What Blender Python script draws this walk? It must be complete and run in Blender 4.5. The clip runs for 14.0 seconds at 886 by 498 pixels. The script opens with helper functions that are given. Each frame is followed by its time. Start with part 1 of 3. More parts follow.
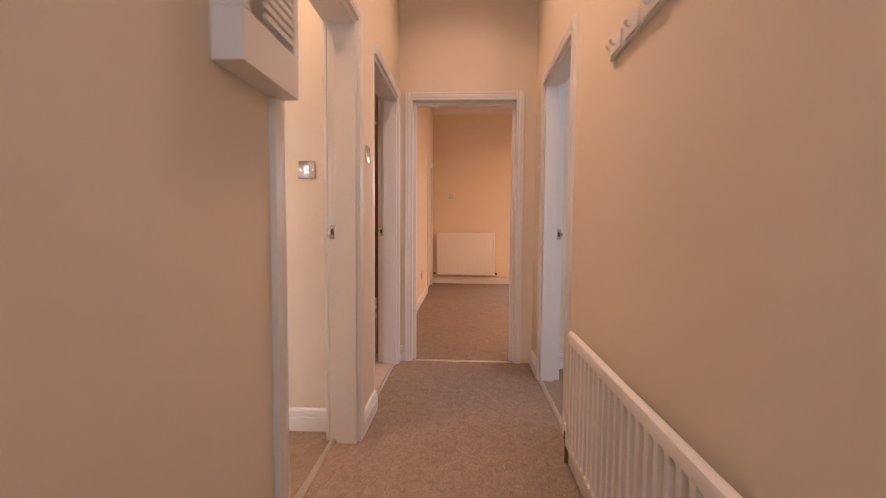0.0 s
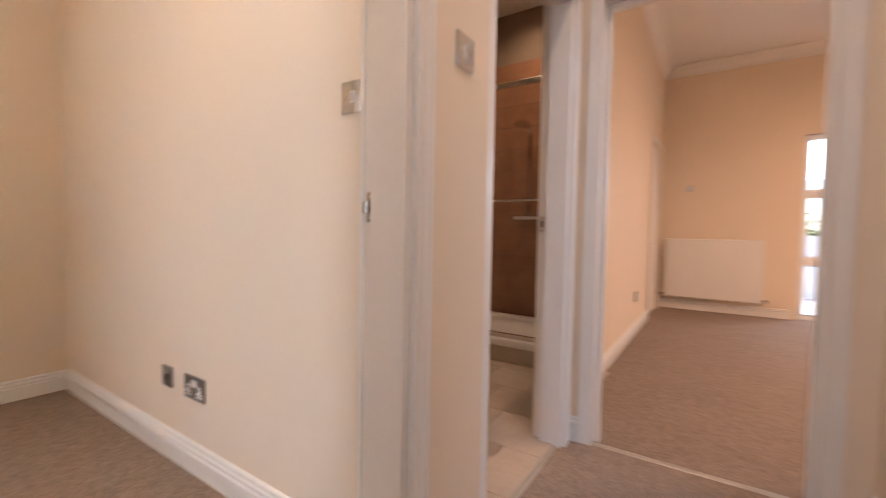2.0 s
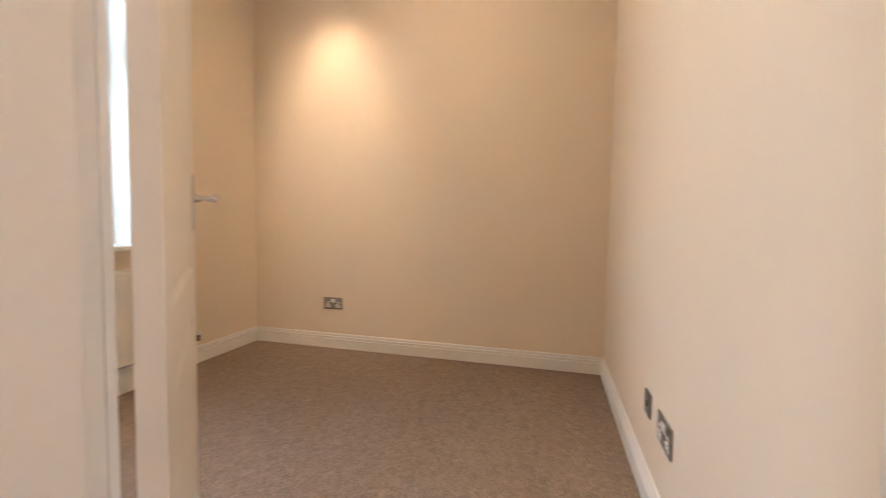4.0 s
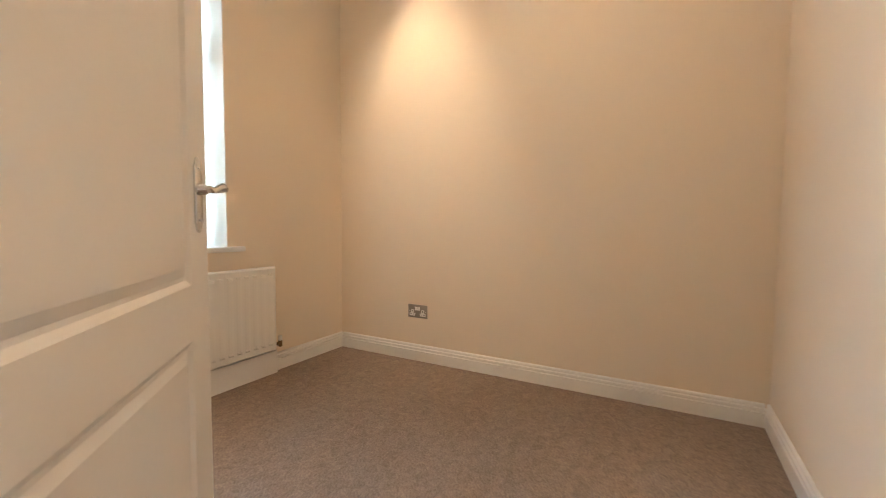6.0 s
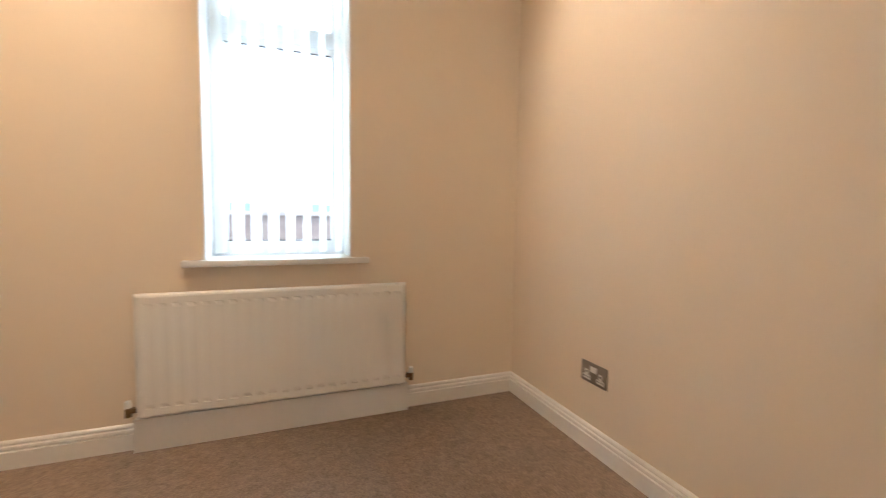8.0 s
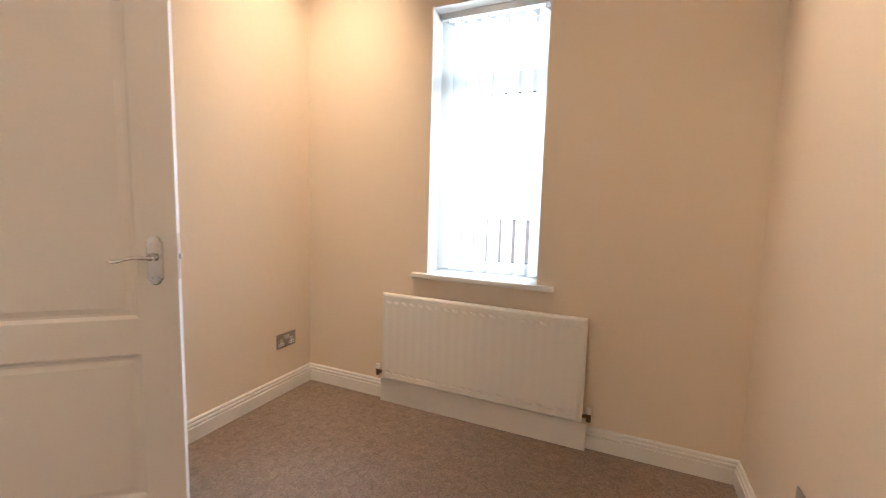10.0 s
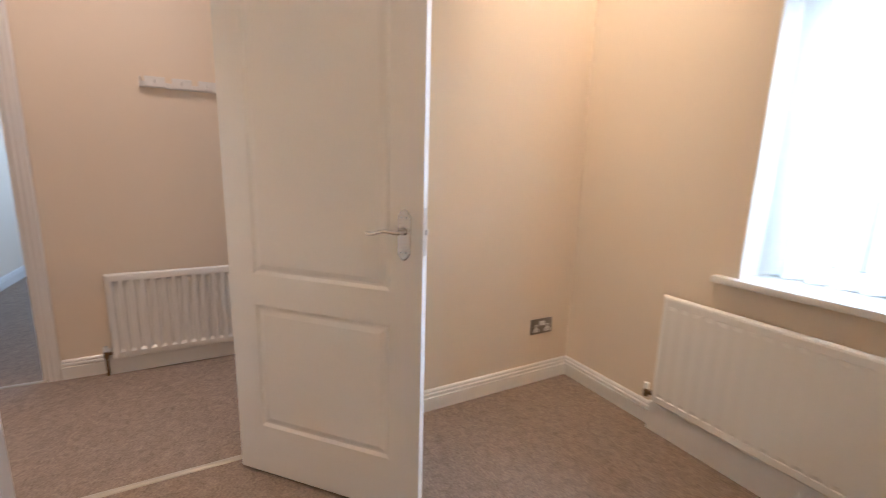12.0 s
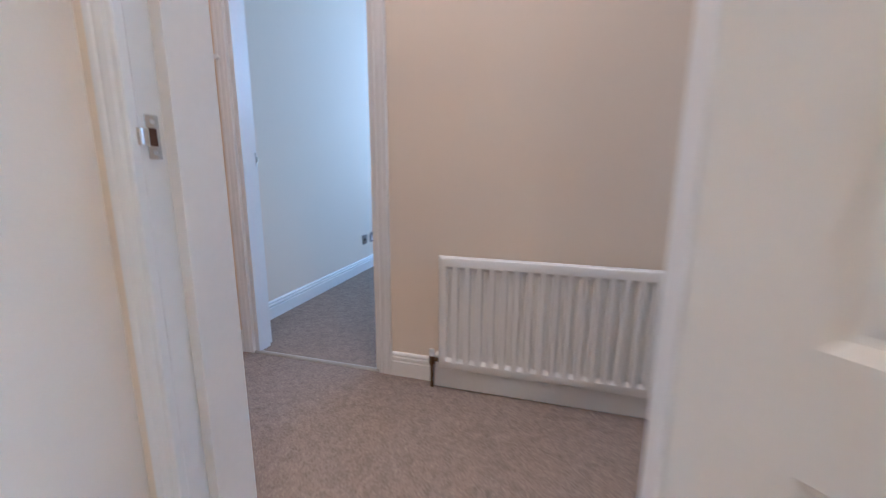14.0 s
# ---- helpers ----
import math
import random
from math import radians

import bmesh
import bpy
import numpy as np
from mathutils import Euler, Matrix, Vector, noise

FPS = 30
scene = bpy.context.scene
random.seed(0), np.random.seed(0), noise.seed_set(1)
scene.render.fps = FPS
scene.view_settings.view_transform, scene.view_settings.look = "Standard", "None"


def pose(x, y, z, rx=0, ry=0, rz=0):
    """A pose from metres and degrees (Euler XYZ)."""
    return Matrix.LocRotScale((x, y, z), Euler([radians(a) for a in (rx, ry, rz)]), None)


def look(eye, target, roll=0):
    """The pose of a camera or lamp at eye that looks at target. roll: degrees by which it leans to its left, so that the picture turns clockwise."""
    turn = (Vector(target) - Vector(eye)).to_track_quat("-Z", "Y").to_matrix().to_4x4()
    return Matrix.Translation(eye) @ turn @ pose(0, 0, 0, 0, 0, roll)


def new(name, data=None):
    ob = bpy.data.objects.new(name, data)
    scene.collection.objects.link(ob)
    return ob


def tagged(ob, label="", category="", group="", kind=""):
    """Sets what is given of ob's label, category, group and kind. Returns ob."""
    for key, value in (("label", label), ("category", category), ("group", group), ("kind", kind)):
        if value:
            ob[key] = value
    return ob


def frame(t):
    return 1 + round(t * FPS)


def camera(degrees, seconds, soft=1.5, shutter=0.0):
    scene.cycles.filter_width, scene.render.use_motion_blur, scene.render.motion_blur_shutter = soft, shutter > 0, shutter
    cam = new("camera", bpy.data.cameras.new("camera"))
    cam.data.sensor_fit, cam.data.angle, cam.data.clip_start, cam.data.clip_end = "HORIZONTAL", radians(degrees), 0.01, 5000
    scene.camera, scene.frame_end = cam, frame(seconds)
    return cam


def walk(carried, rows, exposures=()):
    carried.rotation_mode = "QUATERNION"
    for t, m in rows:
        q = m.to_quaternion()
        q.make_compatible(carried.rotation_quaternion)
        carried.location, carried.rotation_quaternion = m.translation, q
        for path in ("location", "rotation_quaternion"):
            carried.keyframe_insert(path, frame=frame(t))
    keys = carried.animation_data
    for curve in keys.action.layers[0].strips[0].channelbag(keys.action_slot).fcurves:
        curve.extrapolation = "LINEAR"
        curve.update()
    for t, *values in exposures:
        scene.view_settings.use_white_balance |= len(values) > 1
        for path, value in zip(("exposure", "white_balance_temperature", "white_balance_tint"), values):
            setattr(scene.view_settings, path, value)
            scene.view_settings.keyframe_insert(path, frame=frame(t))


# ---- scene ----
cam = camera(94.0, 14.0, soft=1.0, shutter=0.5)
PATH = [
    (0, (0.45, 1.476, 1.041), (0.344, 3.47, 0.93), 0.4),
    (0.5, (0.482, 1.828, 1.021), (0.356, 3.821, 0.919), 0.6),
    (1, (0.489, 2.17, 1.011), (0.25, 4.153, 0.913), 0.4),
    (1.5, (0.482, 2.45, 0.996), (-0.04, 4.378, 0.905), 0.3),
    (2, (0.489, 2.689, 0.956), (-0.61, 4.358, 0.874), 1.0),
    (2.5, (0.384, 2.9, 0.935), (-1.217, 4.093, 0.818), -0.0),
    (3, (0.295, 3.002, 0.939), (-1.576, 3.7, 0.826), 0.5),
    (3.5, (0.193, 3.084, 0.954), (-1.802, 3.169, 0.835), 0.8),
    (4, (0.195, 3.126, 0.963), (-1.738, 2.625, 0.849), 1.0),
    (4.2, (0.201, 3.139, 0.945), (-1.688, 2.49, 0.842), 1.5),
    (6.3, (-0.365, 2.978, 0.957), (-2.07, 1.94, 0.836), 0.5),
    (6.5, (-0.462, 2.936, 0.956), (-2.114, 1.815, 0.835), 0.6),
    (7, (-0.744, 2.908, 0.964), (-2.186, 1.528, 0.84), 0.5),
    (7.5, (-1.06, 2.912, 0.991), (-2.219, 1.289, 0.848), 0.7),
    (8, (-1.399, 2.914, 1.015), (-2.124, 1.056, 0.87), 0.8),
    (8.2, (-1.443, 2.94, 1.042), (-1.977, 1.018, 0.898), 1.2),
    (10.5, (-2.211, 2.968, 1.258), (-1.179, 1.273, 1.007), 1.5),
    (11, (-2.179, 2.936, 1.291), (-0.938, 1.397, 0.988), 1.7),
    (11.5, (-2.101, 2.793, 1.276), (-0.577, 1.544, 0.935), 1.8),
    (12, (-1.932, 2.643, 1.215), (-0.205, 1.706, 0.842), 1.6),
    (12.5, (-1.705, 2.513, 1.108), (0.187, 1.986, 0.728), 1.4),
    (13, (-1.429, 2.489, 1.043), (0.53, 2.412, 0.644), 0.6),
    (13.5, (-1.081, 2.583, 1.035), (0.856, 2.849, 0.614), -0.0),
    (14, (-0.699, 2.755, 0.97), (1.182, 3.303, 0.569), 0.3),
]
EXPOSURES = [
    (0, 1.76, 7200, 34), (1.0, 1.80, 6850, 28), (1.5, 1.86, 6500, 23), (2.0, 1.94, 6100, 20), (2.5, 2.06, 5950, 17), (3.5, 2.05, 6050, 13), (4.2, 2.01, 6000, 13), (6.3, 2.00, 5950, 10), (7.0, 1.97, 5850, 10), (8.2, 1.90, 5800, 12),
    (10.3, 1.84, 5750, 14), (12.3, 1.79, 5350, 14), (13.0, 1.83, 5150, 13), (13.5, 1.89, 4960, 12), (14.0, 1.97, 4560, 10),
]
walk(cam, [(t, look(eye, target, roll)) for t, eye, target, roll in PATH], EXPOSURES)

# ---- light ----
world = bpy.data.worlds.new("sky")
scene.world = world
world.use_nodes = True
_sky = world.node_tree.nodes.new("ShaderNodeTexSky")
_sky.sky_type, _sky.sun_disc = "NISHITA", False
_sky.sun_elevation, _sky.sun_rotation = radians(50), radians(288)
world.node_tree.links.new(_sky.outputs[0], world.node_tree.nodes["Background"].inputs[0])
world.node_tree.nodes["Background"].inputs[1].default_value = 0.15


def lamp(kind, name, m, watts, colour, **settings):
    data = bpy.data.lights.new(name, kind)
    data.energy, data.color = watts, colour
    if kind == "AREA":
        data.shape, data.size, data.size_y = "RECTANGLE", settings["size"], settings["size_y"]
    elif kind == "SPOT":
        data.spot_size, data.spot_blend, data.shadow_soft_size = radians(settings["cone"]), settings["blend"], settings["soft"]
    elif kind == "SUN":
        data.angle = radians(settings["angle"])
    ob = new(name, data)
    ob.matrix_world = m
    return ob


DAY, WARM = (0.76, 0.91, 1.0), (1.0, 0.70, 0.42)
HALLWARM = (1.0, 0.735, 0.545)
SPOTS = {"bedroom": 32, "hall": 13, "living": 82, "bath": 10}
lamp("SUN", "sun", look((0, 0, 20), (15, -5, 0)), 3.0, (1, 0.95, 0.88), angle=0.5)
lamp("AREA", "bedroom_daylight", look((-1.40, -0.35, 1.9), (-1.50, 3.0, 1.15)), 36, DAY, size=1.6, size_y=1.6)
lamp("AREA", "front_door_daylight", look((0.45, 0.02, 1.65), (0.40, 3.0, 1.3)), 1.8, (0.72, 0.87, 1.0), size=0.66, size_y=1.15)
lamp("AREA", "side_room_daylight", look((3.9, 2.75, 2.1), (2.1, 4.45, 0.45)), 12, (0.60, 0.78, 1.0), size=1.2, size_y=1.2)
lamp("AREA", "living_daylight", look((1.9, 10.2, 2.6), (1.9, 6, 0.4)), 20, DAY, size=1.6, size_y=1.8)

# ---- materials ----


def material(name, colour, rough=0.6, metal=0.0, vary=0.06, scale=6.0, fine=180.0, bump=0.05, depth=0.002, spec=0.5, coat=0.0, random_tone=0.0, tone2=None):
    """A painted or plain surface: broad and fine variation of tone, fine relief."""
    mat = bpy.data.materials.new(name)
    mat.use_nodes = True
    nodes, links = mat.node_tree.nodes, mat.node_tree.links
    b = nodes["Principled BSDF"]
    b.inputs["Roughness"].default_value, b.inputs["Metallic"].default_value = rough, metal
    b.inputs["Specular IOR Level"].default_value, b.inputs["Coat Weight"].default_value = spec, coat
    geo = nodes.new("ShaderNodeNewGeometry")
    broad, small = nodes.new("ShaderNodeTexNoise"), nodes.new("ShaderNodeTexNoise")
    for n, s, d in ((broad, scale, 4), (small, fine, 3)):
        n.inputs["Scale"].default_value, n.inputs["Detail"].default_value = s, d
        links.new(geo.outputs["Position"], n.inputs["Vector"])
    mix = nodes.new("ShaderNodeMix")
    mix.data_type = "FLOAT"
    mix.inputs[0].default_value = 0.45
    links.new(broad.outputs["Fac"], mix.inputs[2])
    links.new(small.outputs["Fac"], mix.inputs[3])
    ramp = nodes.new("ShaderNodeValToRGB")
    ramp.color_ramp.elements[0].position, ramp.color_ramp.elements[1].position = 0.3, 0.7
    dark = tone2 if tone2 else tuple(c * (1 - 2 * vary) for c in colour)
    ramp.color_ramp.elements[0].color = (*dark, 1)
    ramp.color_ramp.elements[1].color = (*(min(1, c * (1 + vary)) for c in colour), 1)
    links.new(mix.outputs[0], ramp.inputs[0])
    out = ramp.outputs[0]
    if random_tone:
        info, hsv = nodes.new("ShaderNodeObjectInfo"), nodes.new("ShaderNodeHueSaturation")
        span = nodes.new("ShaderNodeMapRange")
        span.inputs["To Min"].default_value, span.inputs["To Max"].default_value = 1 - random_tone, 1 + random_tone
        links.new(info.outputs["Random"], span.inputs["Value"])
        links.new(span.outputs[0], hsv.inputs["Value"])
        links.new(out, hsv.inputs["Color"])
        out = hsv.outputs[0]
    links.new(out, b.inputs["Base Color"])
    bp = nodes.new("ShaderNodeBump")
    bp.inputs["Strength"].default_value, bp.inputs["Distance"].default_value = bump, depth
    links.new(small.outputs["Fac"], bp.inputs["Height"])
    links.new(bp.outputs[0], b.inputs["Normal"])
    return mat


def glow_material(name, colour, strength):
    mat = bpy.data.materials.new(name)
    mat.use_nodes = True
    b = mat.node_tree.nodes["Principled BSDF"]
    b.inputs["Base Color"].default_value = (0.8, 0.8, 0.8, 1)
    b.inputs["Emission Color"].default_value = (*colour, 1)
    b.inputs["Emission Strength"].default_value = strength
    return mat


def glass_material(name, tint=(1, 1, 1), rough=0.0):
    mat = bpy.data.materials.new(name)
    mat.use_nodes = True
    b = mat.node_tree.nodes["Principled BSDF"]
    b.inputs["Base Color"].default_value = (*tint, 1)
    b.inputs["Roughness"].default_value, b.inputs["Transmission Weight"].default_value, b.inputs["IOR"].default_value = rough, 1.0, 1.05
    return mat


def carpet_material():
    """Twist-pile carpet: tufts a few millimetres wide, flecks of lighter and darker yarn, trodden patches."""
    mat = material("carpet", (0.33, 0.255, 0.195), rough=0.95, vary=0.1, spec=0.1)
    nodes, links = mat.node_tree.nodes, mat.node_tree.links
    b = nodes["Principled BSDF"]
    geo = nodes.new("ShaderNodeNewGeometry")
    tuft = nodes.new("ShaderNodeTexVoronoi")
    tuft.inputs["Scale"].default_value = 140
    fleck, clump, patch = (nodes.new("ShaderNodeTexNoise") for _ in range(3))
    for n, s, d in ((fleck, 120, 2), (clump, 26, 4), (patch, 2.2, 3)):
        n.inputs["Scale"].default_value, n.inputs["Detail"].default_value = s, d
        links.new(geo.outputs["Position"], n.inputs["Vector"])
    links.new(geo.outputs["Position"], tuft.inputs["Vector"])
    clump.inputs["Distortion"].default_value = 1.2
    a = nodes.new("ShaderNodeMath")
    a.operation = "MULTIPLY_ADD"
    a.inputs[1].default_value = 0.8
    links.new(clump.outputs["Fac"], a.inputs[0])
    links.new(fleck.outputs["Fac"], a.inputs[2])
    c = nodes.new("ShaderNodeMath")
    c.operation = "MULTIPLY_ADD"
    c.inputs[1].default_value = 0.25
    links.new(patch.outputs["Fac"], c.inputs[0])
    links.new(a.outputs[0], c.inputs[2])
    ramp = nodes.new("ShaderNodeValToRGB")
    ramp.color_ramp.elements[0].position, ramp.color_ramp.elements[1].position = 0.0, 1.0
    ramp.color_ramp.elements[0].color = (0.175, 0.134, 0.104, 1)
    ramp.color_ramp.elements[1].color = (0.360, 0.280, 0.220, 1)
    span = nodes.new("ShaderNodeMapRange")
    span.inputs["From Min"].default_value, span.inputs["From Max"].default_value = 0.68, 1.38
    links.new(c.outputs[0], span.inputs["Value"])
    links.new(span.outputs[0], ramp.inputs[0])
    links.new(ramp.outputs[0], b.inputs["Base Color"])
    bp = nodes.new("ShaderNodeBump")
    bp.inputs["Strength"].default_value, bp.inputs["Distance"].default_value = 0.4, 0.003
    links.new(a.outputs[0], bp.inputs["Height"])
    links.new(bp.outputs[0], b.inputs["Normal"])
    return mat


WALL = material("cream_wall_paint", (0.80, 0.69, 0.55), rough=0.75, vary=0.012, scale=1.6, fine=260, bump=0.10, depth=0.0012, spec=0.25)
CEIL = material("white_ceiling_paint", (0.82, 0.80, 0.76), rough=0.9, vary=0.015, scale=1.2, spec=0.2)
GLOSS = material("white_gloss_paint", (0.80, 0.78, 0.74), rough=0.28, vary=0.015, scale=5, fine=60, bump=0.04, depth=0.001)
DOORPAINT = material("white_satin_door_paint", (0.80, 0.77, 0.72), rough=0.38, vary=0.012, scale=3, fine=140, bump=0.06, depth=0.0006)
RADPAINT = material("white_radiator_enamel", (0.80, 0.78, 0.73), rough=0.32, vary=0.012, scale=4, fine=80, bump=0.03)
CHROME = material("polished_chrome", (0.78, 0.78, 0.78), rough=0.14, metal=1.0, vary=0.02, bump=0.01)
PLATE = material("satin_chrome", (0.66, 0.66, 0.66), rough=0.17, metal=1.0, vary=0.03, fine=300)
STEEL = material("brushed_steel", (0.66, 0.64, 0.61), rough=0.42, metal=1.0, vary=0.05, fine=400, bump=0.05)
# the steel again, its base colour darkened to stand in for dark reflections
REFLSTEEL = material("dark_reflecting_steel", (0.34, 0.31, 0.28), rough=0.4, metal=0.9, vary=0.06, fine=300)
BRASS = material("aged_brass", (0.20, 0.13, 0.07), rough=0.35, metal=1.0, vary=0.1)
BLACK = material("black_plastic", (0.03, 0.028, 0.026), rough=0.4, vary=0.1)
PLASTIC = material("white_plastic", (0.80, 0.79, 0.76), rough=0.35, vary=0.01)
UPVC = material("white_window_frame", (0.82, 0.83, 0.84), rough=0.3, vary=0.01)
BAR = material("ivory_threshold_strip", (0.42, 0.37, 0.30), rough=0.35, metal=0.4, vary=0.06)
CARPET = carpet_material()
TILE = material("stone_effect_floor_tile", (0.52, 0.43, 0.34), rough=0.3, vary=0.08, scale=9, fine=60, bump=0.03, random_tone=0.06)
GROUT = material("brown_grout", (0.24, 0.17, 0.12), rough=0.9)
WALLTILE = material("brown_shower_tile", (0.30, 0.15, 0.085), rough=0.25, vary=0.12, scale=8, fine=50, random_tone=0.04)
GLASS = glass_material("clear_glass")
BLIND = material("white_blind_fabric", (0.85, 0.85, 0.82), rough=0.8, vary=0.01)
_n, _l = BLIND.node_tree.nodes, BLIND.node_tree.links
_tr, _mx = _n.new("ShaderNodeBsdfTranslucent"), _n.new("ShaderNodeMixShader")
_tr.inputs[0].default_value, _mx.inputs[0].default_value = (0.85, 0.85, 0.82, 1), 0.7
_l.new(_n["Principled BSDF"].outputs[0], _mx.inputs[1])
_l.new(_tr.outputs[0], _mx.inputs[2])
_l.new(_mx.outputs[0], _n["Material Output"].inputs["Surface"])
BRICK = material("dull_red_brick", (0.30, 0.25, 0.225), rough=0.9, vary=0.15, scale=7, fine=60, random_tone=0.15)
RENDERED = material("pale_house_render", (0.72, 0.70, 0.66), rough=0.9, vary=0.05, scale=3)
SLATE = material("grey_roof_slate", (0.12, 0.125, 0.135), rough=0.7, vary=0.12, scale=5)
PAVING = material("grey_paving", (0.42, 0.40, 0.37), rough=0.9, vary=0.1, scale=3, fine=50)
LEAF = material("hedge_leaf", (0.10, 0.16, 0.035), rough=0.6, vary=0.2, scale=9, tone2=(0.05, 0.09, 0.02))
LENS = glow_material("lamp_lens", (1.0, 0.72, 0.42), 12)
# sky reflection of the far panes is put into this blue base colour
SKYGLASS = material("sky_blue_far_pane", (0.30, 0.40, 0.55), rough=0.08, vary=0.05)
HOLEDARK = material("dark_latch_hole", (0.10, 0.045, 0.025), rough=0.8)

# ---- mesh helpers ----


def part(name, bm, mat, parent=None, label="", smooth=False):
    """Links a bmesh as one mesh object, under a thing or a part where one is given."""
    me = bpy.data.meshes.new(name)
    bm.normal_update()
    bm.to_mesh(me)
    bm.free()
    me.materials.append(mat)
    if smooth:
        for p in me.polygons:
            p.use_smooth = True
        me.set_sharp_from_angle(angle=radians(38))
    ob = new(name, me)
    if parent is not None:
        ob.parent = parent
    return tagged(ob, label)


def thing(name, m, label, category, group="", kind=""):
    ob = new(name)
    ob.empty_display_size = 0.1
    ob.matrix_world = m
    return tagged(ob, label, category, group, kind)


def box(bm, x0, x1, y0, y1, z0, z1, bevel=0.0, m=None):
    x0, x1 = min(x0, x1), max(x0, x1)
    y0, y1 = min(y0, y1), max(y0, y1)
    vs = [bm.verts.new(p) for p in ((x0, y0, z0), (x1, y0, z0), (x1, y1, z0), (x0, y1, z0), (x0, y0, z1), (x1, y0, z1), (x1, y1, z1), (x0, y1, z1))]
    fs = [bm.faces.new([vs[i] for i in f]) for f in ((3, 2, 1, 0), (4, 5, 6, 7), (0, 1, 5, 4), (1, 2, 6, 5), (2, 3, 7, 6), (3, 0, 4, 7))]
    if m is not None:
        bmesh.ops.transform(bm, matrix=m, verts=vs)
    if bevel:
        bmesh.ops.bevel(bm, geom=list({e for f in fs for e in f.edges}), offset=bevel, segments=2, affect="EDGES", profile=0.5)
    return bm


def boxes(*rows, bevel=0.0):
    bm = bmesh.new()
    for r in rows:
        box(bm, *r, bevel=bevel)
    return bm


def tube(bm, a, b, r0, r1=None, seg=16):
    a, b = Vector(a), Vector(b)
    q = (b - a).to_track_quat("Z", "Y").to_matrix().to_4x4()
    bmesh.ops.create_cone(bm, cap_ends=True, segments=seg, radius1=r0, radius2=r0 if r1 is None else r1, depth=(b - a).length,
                          matrix=Matrix.Translation((a + b) / 2) @ q)
    return bm


def sweep(bm, points, radius, seg=10, flat=1.0):
    """A round bar along points; radius may be one number or one for each point."""
    rings = []
    pts = [Vector(p) for p in points]
    for i, p in enumerate(pts):
        d = (pts[min(i + 1, len(pts) - 1)] - pts[max(i - 1, 0)]).normalized()
        side = d.cross(Vector((0, 0, 1)))
        side = side.normalized() if side.length > 1e-4 else Vector((1, 0, 0))
        up = side.cross(d).normalized()
        r = radius[i] if isinstance(radius, (list, tuple)) else radius
        rings.append([bm.verts.new(p + side * r * math.cos(a) + up * r * flat * math.sin(a)) for a in (math.tau * k / seg for k in range(seg))])
    for u, v in zip(rings, rings[1:]):
        for k in range(seg):
            bm.faces.new((u[k], u[(k + 1) % seg], v[(k + 1) % seg], v[k]))
    bm.faces.new(rings[0][::-1])
    bm.faces.new(rings[-1])
    return bm


def run(bm, a, b, out, up, profile):
    """A moulding from a to b; profile points are (away from the wall, up)."""
    a, b, out, up = Vector(a), Vector(b), Vector(out), Vector(up)
    ends = [[bm.verts.new(p + out * d + up * h) for d, h in profile] for p in (a, b)]
    n = len(profile)
    for k in range(n):
        bm.faces.new((ends[0][k], ends[0][(k + 1) % n], ends[1][(k + 1) % n], ends[1][k]))
    bm.faces.new(ends[0][::-1])
    bm.faces.new(ends[1])
    bmesh.ops.recalc_face_normals(bm, faces=bm.faces)
    return bm


SKIRT = [(0, 0), (0.019, 0), (0.019, 0.070), (0.0125, 0.073), (0.0125, 0.077), (0.0175, 0.081), (0.0165, 0.090), (0.0095, 0.094), (0.0095, 0.098), (0.0125, 0.101), (0.010, 0.108), (0.005, 0.112), (0, 0.113)]
ARCH = [(0, 0), (0.014, 0), (0.016, 0.003), (0.016, 0.010), (0.0125, 0.013), (0.0125, 0.017), (0.0155, 0.022), (0.0165, 0.034), (0.0145, 0.042), (0.0165, 0.046), (0.017, 0.052), (0.016, 0.058), (0, 0.060)]
COVE = [(0, 0), (0.012, 0), (0.020, 0.03), (0.055, 0.075), (0.10, 0.10), (0.13, 0.108), (0.13, 0.12), (0, 0.12)]


def skirting(a, b, out, name="baseboard"):
    ob = part(name, run(bmesh.new(), (*a, 0), (*b, 0), (*out, 0), (0, 0, 1), SKIRT), GLOSS)
    return tagged(ob, "white gloss moulded skirting board along the wall", "skirting", kind="structure")


def architrave(axis, face, out, lo, hi, top, name, sides="lhr", foot=0.0):
    """Door casing on a wall face. axis: the horizontal axis along the wall; lo, hi: the opening."""
    ob = thing(name, Matrix.Identity(4), "white gloss moulded door casing", "door casing", kind="structure")
    def P(s, z):
        return (s, face, z) if axis == "x" else (face, s, z)
    o = (0, out, 0) if axis == "x" else (out, 0, 0)
    e = (1, 0, 0) if axis == "x" else (0, 1, 0)
    back = tuple(-c for c in e)
    if "l" in sides:
        part("casing_leg", run(bmesh.new(), P(lo, foot), P(lo, top + 0.0595), o, back, ARCH), GLOSS, ob)
    if "r" in sides:
        part("casing_leg", run(bmesh.new(), P(hi, foot), P(hi, top + 0.0595), o, e, ARCH), GLOSS, ob)
    if "h" in sides:
        part("casing_head", run(bmesh.new(), P(lo + 0.002, top), P(hi - 0.002, top), o, (0, 0, 1), ARCH), GLOSS, ob)
    return ob


